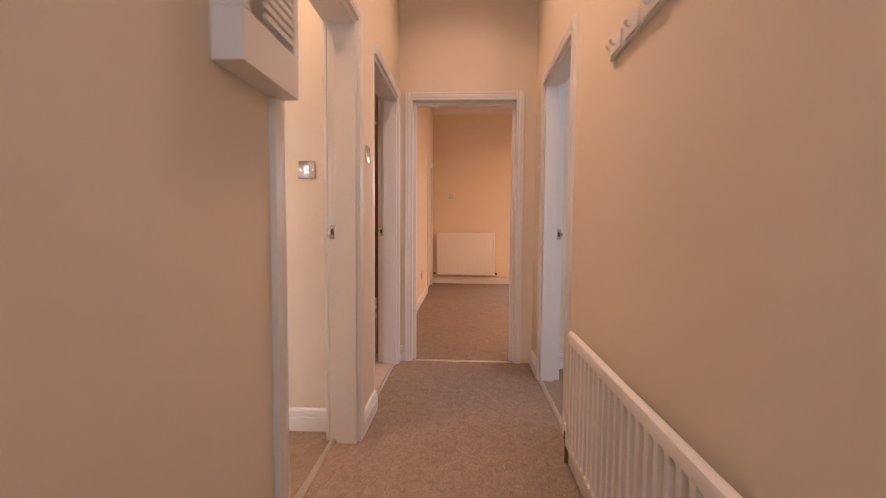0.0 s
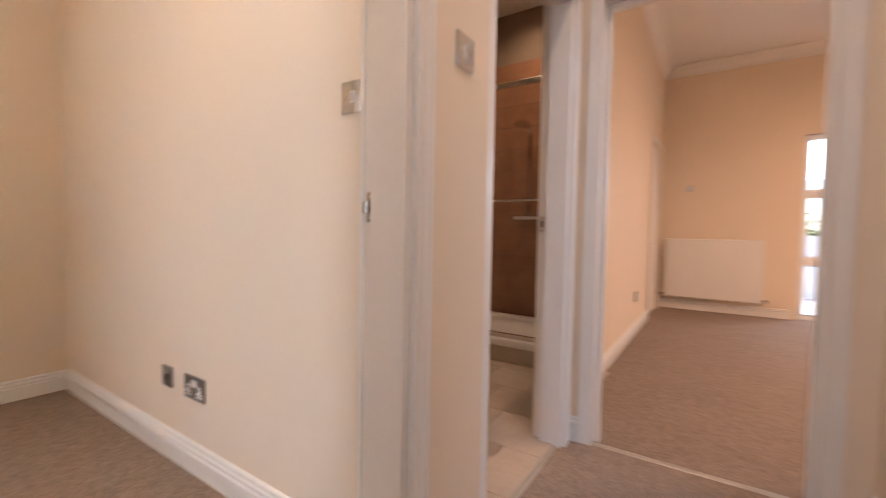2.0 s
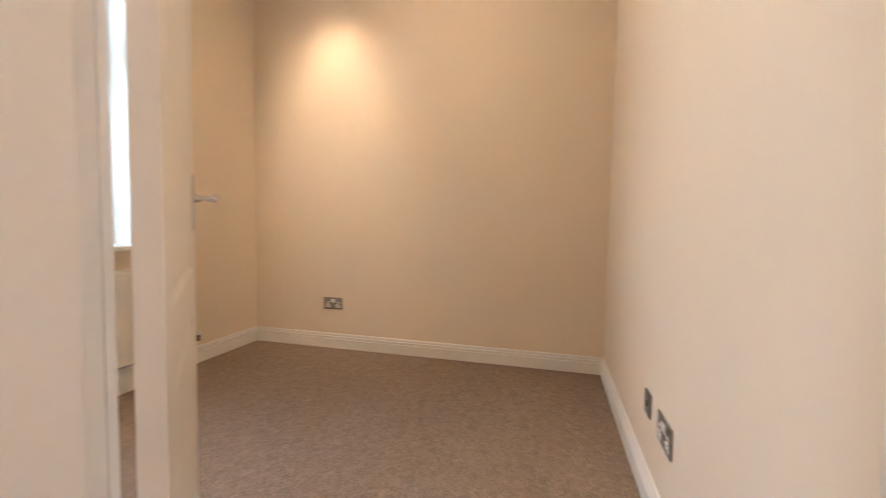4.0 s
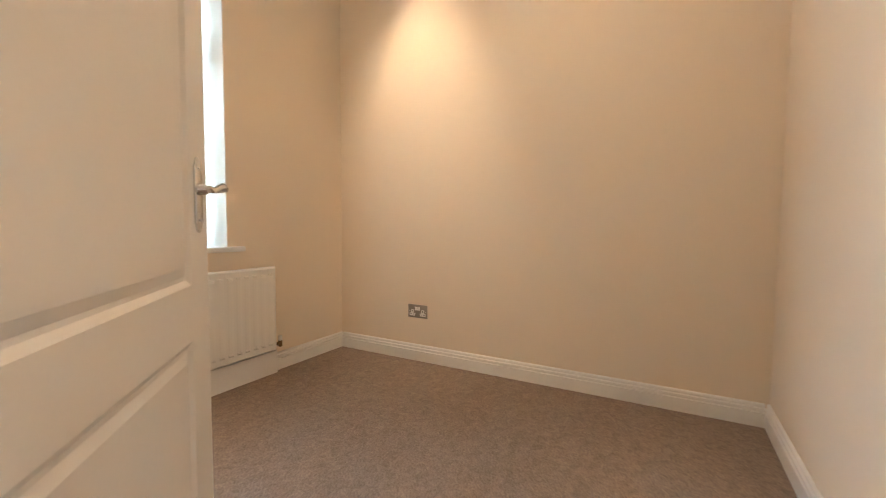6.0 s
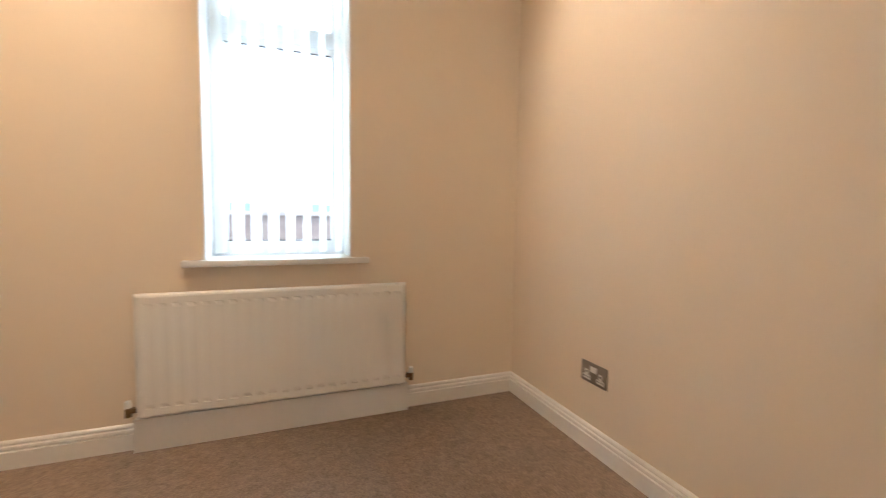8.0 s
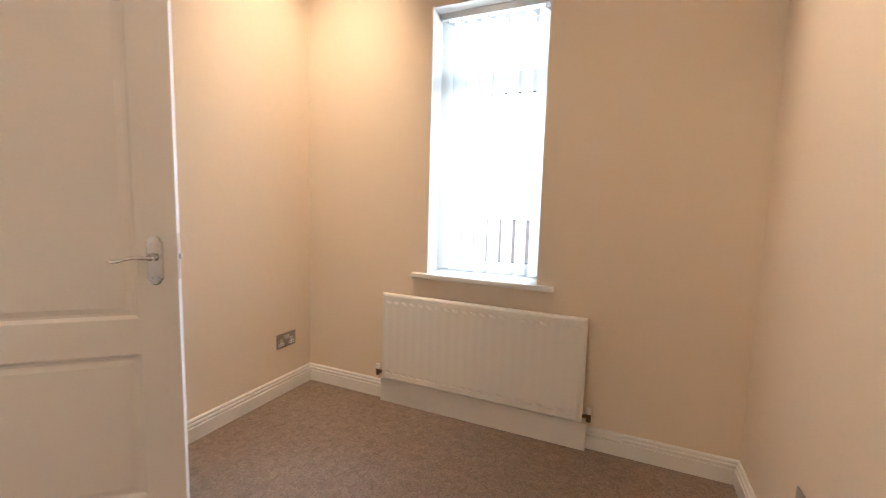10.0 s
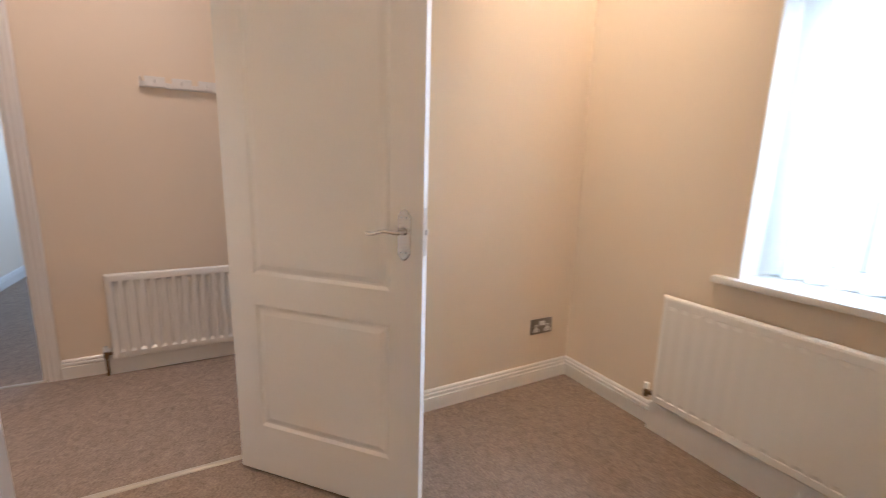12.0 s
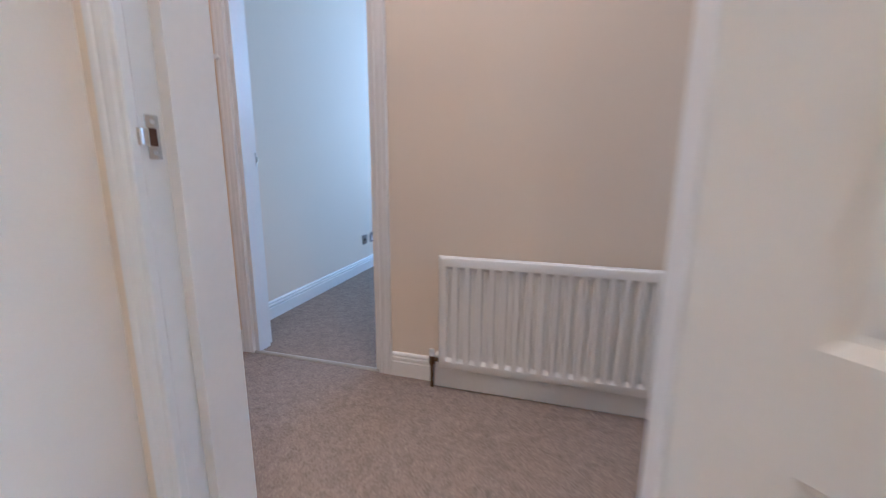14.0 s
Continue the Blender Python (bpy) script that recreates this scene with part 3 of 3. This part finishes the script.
panel_radiator("radiator_bedroom", pose(-1.990, BS + 0.066, 0.158), 1.170, 0.530, 0.054, 0.0009, "white steel panel radiator on the wall beneath the bedroom window", 0.066, 0.0035, 0.22, 0.14, to_floor=False, pocket=6.0)
panel_radiator("radiator_hall", pose(HE - 0.060, 1.830, 0.098, 0, 0, 90), 1.41, 0.502, 0.050, 0.0135, "white ribbed steel radiator on the hall wall", 0.060, 0.014, 0.10, 0.20)
panel_radiator("radiator_living", pose(0.985, LN - 0.07, 0.16, 0, 0, 180), 1.05, 0.765, 0.066, 0.0012, "white flat panel radiator on the far living room wall", 0.07, to_floor=False)



def pipe_boxing(m, length):
    ob = thing("pipe_boxing", m, "plain white painted boards boxing pipes beneath a radiator", "pipe boxing", "pipe boxings")
    part("front_board", boxes((0, length, 0.040, 0.052, 0.001, 0.146), bevel=0.0015), GLOSS, ob)
    part("top_board", boxes((0.001, length - 0.001, 0.0005, 0.0395, 0.134, 0.1455), bevel=0.001), GLOSS, ob)
    for x in (0.0, length - 0.012):
        part("end_board", boxes((x, x + 0.012, 0.0005, 0.0395, 0.001, 0.1335)), GLOSS, ob)
    return ob


pipe_boxing(pose(-2.01, BS, 0), 1.210)
pipe_boxing(pose(HE, 1.815, 0, 0, 0, 90), 1.45)

# window of the bedroom
sill = thing("window_sill_board", Matrix.Identity(4), "white gloss window board with a rounded front edge", "window sill")
bm = boxes((WX0 - 0.085, WX1 + 0.085, BS - 0.002, BS + 0.042, WZ0 - 0.029, WZ0), bevel=0.006)
part("nosing", bm, GLOSS, sill, smooth=True)
part("board", boxes((WX0 + 0.001, WX1 - 0.001, BS - 0.22, BS - 0.002, WZ0 - 0.029, WZ0 - 0.0005)), GLOSS, sill)
tagged(part("window_reveal_lining", boxes((WX0 + 0.0005, WX0 + 0.006, BS - 0.22, BS - 0.001, WZ0, WZ1 - 0.006), (WX1 - 0.006, WX1 - 0.0005, BS - 0.22, BS - 0.001, WZ0, WZ1 - 0.006), (WX0 + 0.0005, WX1 - 0.0005, BS - 0.22, BS - 0.001, WZ1 - 0.006, WZ1 - 0.0005)), CEIL),
       "white-painted plaster window reveal", "window reveal", kind="structure")


def casement(name, m, w, h, bars, label, f=0.055, s=0.03, thick=0.06):
    """White window: outer frame, transoms at the heights given, panes; x to the right, y outwards."""
    ob = thing(name, m, label, "window", kind="structure")
    part("window_frame", boxes((0, f, 0, thick, 0, h), (w - f, w, 0, thick, 0, h), (f, w - f, 0, thick, 0, f), (f, w - f, 0, thick, h - f, h)), UPVC, ob)
    zs = [f] + [z for b in bars for z in (b - 0.03, b + 0.03)] + [h - f]
    for b in bars:
        part("transom", boxes((f, w - f, 0.004, thick - 0.004, b - 0.03, b + 0.03), bevel=0.004), UPVC, ob)
    for a, b in zip(zs[::2], zs[1::2]):
        sash = part("sash", boxes((f, f + s, 0.008, 0.048, a, b), (w - f - s, w - f, 0.008, 0.048, a, b), (f + s, w - f - s, 0.008, 0.048, a, a + s), (f + s, w - f - s, 0.008, 0.048, b - s, b)), UPVC, ob)
        if a == zs[0]:
            part("gasket", boxes((f + s, w - f - s, 0.0055, 0.024, a + s, a + s + 0.006), (f + s, w - f - s, 0.0055, 0.024, b - s - 0.006, b - s)), BLACK, sash, "black rubber glazing gasket")
        g = part("pane", boxes((f + s, w - f - s, 0.026, 0.030, a + s, b - s)), GLASS, sash)
        g.visible_shadow = False
    return ob


casement("window_1", pose(WX1, BS - 0.21, WZ0, 0, 0, 180), WX1 - WX0, WZ1 - WZ0, (1.105,), "white framed window with an opening fanlight", 0.042)
casement("window_4", pose(0.80, HS - 0.08, 1.05, 0, 0, 180), 0.70, 1.20, (), "white framed glazing beside the front door")
casement("window_2", pose(4.35, 4.1, 0.8, 0, 0, -90), 1.6, 1.55, (1.05,), "white framed side room window")
blind = thing("vertical_blind", pose(WX0, BS - 0.105, WZ0), "white fabric vertical blind with its slats turned half open", "window blind")
part("head_rail", boxes((0.012, WX1 - WX0 - 0.012, -0.022, 0.022, 1.440, 1.478), bevel=0.003), PLASTIC, blind, "white head rail")
slat_bm = bmesh.new()
for k in range(6):
    u0, u1 = -0.0445 + 0.089 * k / 6, -0.0445 + 0.089 * (k + 1) / 6
    b0, b1 = (0.004 * math.cos(math.pi * u / 0.089) for u in (u0, u1))
    vs = [slat_bm.verts.new(p) for p in ((u0, b0, 0), (u1, b1, 0), (u1, b1, 1.40), (u0, b0, 1.40), (u0, b0 + 0.001, 0), (u1, b1 + 0.001, 0), (u1, b1 + 0.001, 1.40), (u0, b0 + 0.001, 1.40))]
    for f in ((0, 1, 2, 3), (7, 6, 5, 4)):
        slat_bm.faces.new([vs[i] for i in f])
slat = part("slat", slat_bm, BLIND, blind)
slat.matrix_basis = pose(0.05, 0, 0.022, 0, 0, 62)
for k in range(1, 8):
    s = new("slat", slat.data)
    s.parent = blind
    s.matrix_basis = pose(0.05 + k * 0.078, 0, 0.022, 0, 0, 62 + random.uniform(-4, 4))
for k in range(8):
    part("carrier", boxes((0.05 + k * 0.078 - 0.005, 0.05 + k * 0.078 + 0.005, -0.004, 0.004, 1.42, 1.442)), PLASTIC, blind)


def downlight(x, y, watts, cone=70, blend=0.8, soft=0.03, colour=WARM, aim=None, z=H):
    ob = thing("ceiling_downlight", pose(x, y, z), "white recessed ceiling downlight, lit warm, placed out of view", "downlight", "recessed downlights")
    bm = bmesh.new()
    tube(bm, (0, 0, -0.006), (0, 0, 0.0), 0.044, 0.046, 28)
    part("trim_ring", bm, PLASTIC, ob, smooth=True)
    part("lens", tube(bmesh.new(), (0, 0, -0.009), (0, 0, -0.0062), 0.028, 0.030, 24), LENS, ob, "warm glowing lens", smooth=True)
    lamp("SPOT", "downlight_beam", look((x, y, z - 0.015), aim or (x, y, 0)), watts, colour, cone=cone, blend=blend, soft=soft)
    return ob


# three bedroom lamps tilt towards the walls; the wide second is an added fill
for x, y, watts, cone, aim in ((-1.98, 1.53, SPOTS["bedroom"] * 1.0, 58, (-2.665, 1.52, 1.68)), (-1.80, 2.40, SPOTS["bedroom"] * 0.42, 168, (-1.95, 2.40, 0.0)), (-0.82, 1.46, SPOTS["bedroom"] * 1.3, 82, (-0.24, 0.88, 1.30)), (-0.72, 2.95, SPOTS["bedroom"] * 0.7, 84, (-0.62, 3.49, 1.35))):
    downlight(x, y, watts, cone, 1.0, aim=aim)
for y, share, cone in ((1.1, 0.1, 160), (3.05, 2.1, 116), (3.95, 1.2, 130)):
    downlight(0.42, y, SPOTS["hall"] * share, cone, 1.0, 0.12, HALLWARM)
# living room fittings are unknown; this pair is added beyond the doorway's sight line
for y in (5.9, 7.3):
    downlight(2.7, y, SPOTS["living"], 172, 1.0, 0.05, (1.0, 0.64, 0.40), z=HL)
# added bathroom lamps, no fitting known there
downlight(-0.9, 5.0, SPOTS["bath"], 150, 1.0)
downlight(-0.9, 5.95, SPOTS["bath"], 150, 1.0)

# ---- hall ----
chime = thing("wall_unit", pose(HW, 2.285, 1.366), "white wall-mounted plastic unit with an open slotted front", "wall unit")
part("lower_panel", boxes((0, 0.067, 0, 0.272, 0, 0.105), bevel=0.002), PLASTIC, chime)
part("side_panel", boxes((0, 0.067, 0, 0.028, 0.1055, 0.34)), PLASTIC, chime)
part("side_panel", boxes((0, 0.067, 0.244, 0.272, 0.1055, 0.34)), PLASTIC, chime)
part("back_panel", boxes((0, 0.02, 0.0285, 0.2435, 0.1055, 0.34)), PLASTIC, chime)
part("top_panel", boxes((0, 0.067, 0, 0.272, 0.3405, 0.37), bevel=0.002), PLASTIC, chime)
for k in range(9):
    part("grille_slat", boxes((0.058, 0.066, 0.10, 0.2435, 0.125 + k * 0.023, 0.137 + k * 0.023)), PLASTIC, chime)
# black sheet paints the shade at the back of the opening
part("recess_shade_sheet", boxes((0.021, 0.026, 0.03, 0.10, 0.11, 0.335)), BLACK, chime, "black sheet standing in for shade in the recess")

rack = thing("coat_rack", pose(HE, 2.992, 1.622), "white-painted coat rail with flat peg blocks on the hall wall", "coat rack")
part("rail", boxes((-0.014, 0, -0.80, 0, 0, 0.030), bevel=0.003), GLOSS, rack)
for k in range(6):
    y = -0.075 - k * 0.128
    part("peg_block", boxes((-0.022, -0.0145, y - 0.048, y + 0.048, 0.004, 0.058), bevel=0.003), GLOSS, rack, "white peg block")
    part("peg", sweep(bmesh.new(), [(-0.022, y, 0.030), (-0.030, y, 0.028), (-0.036, y, 0.033), (-0.038, y, 0.042)], [0.005, 0.005, 0.005, 0.006]), GLOSS, rack, smooth=True)
part("end_hook", sweep(bmesh.new(), [(-0.012, -0.012, 0.03), (-0.022, -0.010, 0.036), (-0.030, -0.008, 0.05)], 0.004), GLOSS, rack, smooth=True)

hook = thing("wall_hook", pose(HE, 4.31, 1.44), "small round white plastic hook on the hall wall", "wall hook")
part("base", tube(bmesh.new(), (0, 0, 0), (-0.006, 0, 0), 0.017, 0.015, 20), PLASTIC, hook, smooth=True)
part("knob", tube(bmesh.new(), (-0.0062, 0, 0), (-0.030, 0, 0.004), 0.008, 0.012, 16), PLASTIC, hook, smooth=True)

# ---- bathroom ----
BX0, BY1 = -1.75, 6.35
tagged(part("floor_bathroom", boxes((-1.9, HW - 0.06, BN + 0.135, 4.60, 0.0005, 0.004), (-1.9, LW - 0.115, 4.60, BY1, 0.0005, 0.004)), GROUT), "brown-grouted bathroom floor", "floor", kind="structure")
wall("wall_bathroom_west", "cream-painted bathroom wall", (BX0 - 0.15, BX0, BN + 0.135, BY1 + 0.15, 0, H))
wall("wall_bathroom_north", "bathroom wall", (BX0, LW - 0.115, BY1, BY1 + 0.15, 0, H))
wall("wall_bathroom_east", "cream-painted bathroom wall", (LW - 0.115, LW - 0.1, 4.74, BY1 + 0.15, 0, H))
ceiling("ceiling_bathroom", BX0 - 0.15, BE, BN + 0.135, BY1 + 0.15, H)
tray = thing("shower_tray", pose(-1.74, 5.42, 0), "white raised shower tray with a tan plinth", "shower tray")
part("plinth", boxes((0, 1.37, 0.02, 0.92, 0.004, 0.13)), TILE, tray, "tan tiled plinth")
part("rim", boxes((0, 1.37, 0, 0.07, 0.1305, 0.185), (0, 0.07, 0.07, 0.92, 0.1305, 0.185), (1.30, 1.37, 0.07, 0.92, 0.1305, 0.185), (0.07, 1.30, 0.85, 0.92, 0.1305, 0.185), bevel=0.012), PLASTIC, tray, smooth=True)
part("basin", boxes((0.07, 1.30, 0.07, 0.85, 0.1305, 0.15)), PLASTIC, tray)
screen = thing("shower_screen", pose(-1.74, 5.45, 0.186), "clear glass shower screen in a chrome frame", "shower screen")
part("bottom_rail", boxes((0, 1.37, 0, 0.03, 0, 0.035), bevel=0.004), CHROME, screen)
part("top_rail", boxes((0, 1.37, 0, 0.03, 1.82, 1.855), bevel=0.004), CHROME, screen)
for x in (0.0, 0.67, 1.34):
    part("post", boxes((x, x + 0.03, 0, 0.03, 0.0355, 1.8195), bevel=0.003), CHROME, screen)
for x0, x1 in ((0.03, 0.67), (0.70, 1.34)):
    g = part("glass_panel", boxes((x0, x1, 0.012, 0.018, 0.0355, 1.8195)), GLASS, screen)
    g.visible_shadow = False
part("towel_bar", sweep(bmesh.new(), [(0.80, 0.0, 1.0), (0.80, -0.05, 1.0), (0.84, -0.055, 1.0), (1.26, -0.055, 1.0), (1.30, -0.05, 1.0), (1.30, 0.0, 1.0)], 0.008), CHROME, screen, smooth=True)
shower = thing("shower_mixer", pose(-0.95, BY1 - 0.012, 1.1), "chrome shower mixer with riser rail and round head", "shower")
part("mixer_bar", tube(bmesh.new(), (-0.13, -0.05, 0), (0.13, -0.05, 0), 0.02, seg=18), CHROME, shower, smooth=True)
part("riser", sweep(bmesh.new(), [(0, -0.05, 0.0), (0, -0.05, 0.75), (0, -0.10, 0.82), (0, -0.22, 0.84)], 0.009), CHROME, shower, smooth=True)
part("shower_head", tube(bmesh.new(), (0, -0.25, 0.80), (0, -0.24, 0.845), 0.07, 0.02, 24), CHROME, shower, smooth=True)

# ---- living room ----
tagged(part("cornice", run(run(bmesh.new(), (LW, 4.74, HL - 0.12), (LW, LN, HL - 0.12), (1, 0, 0), (0, 0, 1), COVE), (LW, LN, HL - 0.12), (4.8, LN, HL - 0.12), (0, -1, 0), (0, 0, 1), COVE), CEIL), "white plaster coving under the living room ceiling", "coving", kind="structure")
closed = thing("door_living", pose(LW - 0.05, 7.96, 0.008, 0, 0, 90), "white panelled door, closed, in the living room wall", "door")
part("leaf", door_leaf(0.75, 2.03), DOORPAINT, closed)
light_switch(pose(0.190, LN, 1.575, 0, 0, 180), metal=STEEL)
light_switch(pose(1.268, RN, 1.371, 0, 0, 180), metal=STEEL)
double_socket(pose(LW, 7.10, 0.36, 0, 0, -90))
double_socket(pose(2.910, RN, 0.285, 0, 0, 180))
aerial_socket(pose(2.720, RN, 0.285, 0, 0, 180))
casement("window_3", pose(LX0, LN + 0.06, 0.0), LX1 - LX0, 2.145, (0.69, 1.47), "white framed glazed garden door with cross rails", 0.035, 0.022)

# ---- outside ----
tagged(part("ground", boxes((-600, 600, -600, -0.0, -0.75, -0.25), (-600, 600, 9.4, 600, -0.75, -0.25), (-600, -3.0, -0.0, 9.4, -0.75, -0.25), (5.2, 600, -0.0, 9.4, -0.75, -0.25)), PAVING), "grey paved ground", "ground", kind="structure")
gw = thing("garden_wall", pose(-2.1, -3.6, -0.25), "low dull red brick garden wall with a stone coping", "garden wall")
part("brickwork", boxes((0, 6, -0.22, 0, 0, 1.28)), BRICK, gw)
part("coping", boxes((-0.02, 6.02, -0.25, 0.03, 1.2805, 1.34), bevel=0.01), PAVING, gw)
# added wall, its pale colour standing in for the glare outside
pw = thing("pale_filler_wall", pose(-9, -3.6, -0.25), "added pale wall beside the brick wall, keeping that view bright", "garden wall")
part("wall_face", boxes((0, 6.87, -0.2, -0.01, 0, 1.22)), RENDERED, pw)
part("coping", boxes((0, 6.87, -0.24, 0.02, 1.2205, 1.27), bevel=0.01), PAVING, pw)
house = thing("house_opposite", pose(-9, -17, -0.25), "pale rendered two-storey house with a slate roof", "house")
part("wall", boxes((0, 16, -8, 0, 0, 5.4)), RENDERED, house)
bm = bmesh.new()
vs = [bm.verts.new(p) for p in ((-0.4, 0.4, 5.3), (16.4, 0.4, 5.3), (16.4, -8.4, 5.3), (-0.4, -8.4, 5.3), (-0.4, -4, 8.2), (16.4, -4, 8.2))]
for f in ((0, 1, 5, 4), (2, 3, 4, 5), (1, 2, 5), (3, 0, 4), (3, 2, 1, 0)):
    bm.faces.new([vs[i] for i in f])
part("roof", bm, SLATE, house, "grey slate roof")
for wx in (1.5, 5.2, 8.6, 12.4):
    for wz in (0.9, 3.4):
        wf = part("window", boxes((wx, wx + 1.2, 0.001, 0.05, wz, wz + 0.07), (wx, wx + 1.2, 0.001, 0.05, wz + 1.23, wz + 1.3), (wx, wx + 0.07, 0.001, 0.05, wz + 0.07, wz + 1.23), (wx + 1.13, wx + 1.2, 0.001, 0.05, wz + 0.07, wz + 1.23), (wx + 0.57, wx + 0.63, 0.001, 0.05, wz + 0.07, wz + 1.23)), UPVC, house)
        part("pane", boxes((wx + 0.07, wx + 1.13, 0.001, 0.02, wz + 0.07, wz + 1.23)), SKYGLASS, wf)
fence = thing("garden_fence", pose(-4, 13.5, -0.25), "pale timber garden fence with rails", "fence")
for k in range(60):
    part("board", boxes((k * 0.2, k * 0.2 + 0.19, 0, 0.02, 0.03, 1.25)), RENDERED, fence)
for z in (0.3, 1.0):
    part("rail", boxes((0, 12, 0.021, 0.07, z, z + 0.08)), RENDERED, fence)
hedge = thing("garden_shrub", pose(0, 14.6, -0.25), "tall yellow-green garden shrubs behind the fence", "shrub")
bm = bmesh.new()
for k in range(9000):
    x, z = random.uniform(-4, 9), random.uniform(0.1, 1)
    top = 1.75 + 0.35 * noise.noise((x * 0.9, 3.1, 0)) + 0.15 * noise.noise((x * 4, 1, 2))
    p = Vector((x, random.gauss(0, 0.22) - 0.2 * z, z * top))
    s = random.uniform(0.03, 0.07)
    a, c = Vector((random.uniform(-1, 1), random.uniform(-1, 1), random.uniform(-1, 1))).normalized() * s, Vector((random.uniform(-1, 1), random.uniform(-1, 1), random.uniform(-1, 1))).normalized() * s * 0.6
    bm.faces.new([bm.verts.new(p + q) for q in (a, c, -a, -c)])
part("foliage", bm, LEAF, hedge)
part("stem", sweep(bmesh.new(), [(2.4, 0, 0), (2.45, 0.02, 0.6), (2.38, -0.02, 1.2)], [0.05, 0.04, 0.02]), BRICK, hedge)

# ---- tiles of the bathroom ----
floor_bath = bpy.data.objects["floor_bathroom"]
tile_bm = boxes((0.002, 0.328, 0.002, 0.328, 0.0042, 0.0105), bevel=0.0015)
first = part("tile", tile_bm, TILE, floor_bath)
first.location = (-1.74, 3.69, 0)
for i in range(5):
    for j in range(6):
        if i or j:
            o = new("tile", first.data)
            o.parent = floor_bath
            o.location = (-1.74 + i * 0.33 + (0.165 if j % 2 else 0) - (0.165 if j % 2 and i == 4 else 0), 3.69 + j * 0.33, 0) if i < 4 else (-1.74 + i * 0.33, 3.69 + j * 0.33, 0)
for _name in ("wall_bathroom_north", "wall_bathroom_east"):
    bpy.data.objects[_name].data.materials[0] = GROUT
for name, m, n in (("wall_bathroom_north", pose(BX0, BY1, 0.15, 0, 0, 0), 5), ("wall_bathroom_east", pose(LW - 0.115, BY1, 0.15, 0, 0, -90), 4)):
    back = bpy.data.objects[name]
    first = part("tile", boxes((0.0015, 0.2985, -0.009, -0.001, 0.0015, 0.1985), bevel=0.0012), WALLTILE, back)
    first.matrix_basis = m
    for i in range(n):
        for j in range(12):
            if i or j:
                o = new("tile", first.data)
                o.parent = back
                o.matrix_basis = m @ pose(i * 0.3, 0, j * 0.2)
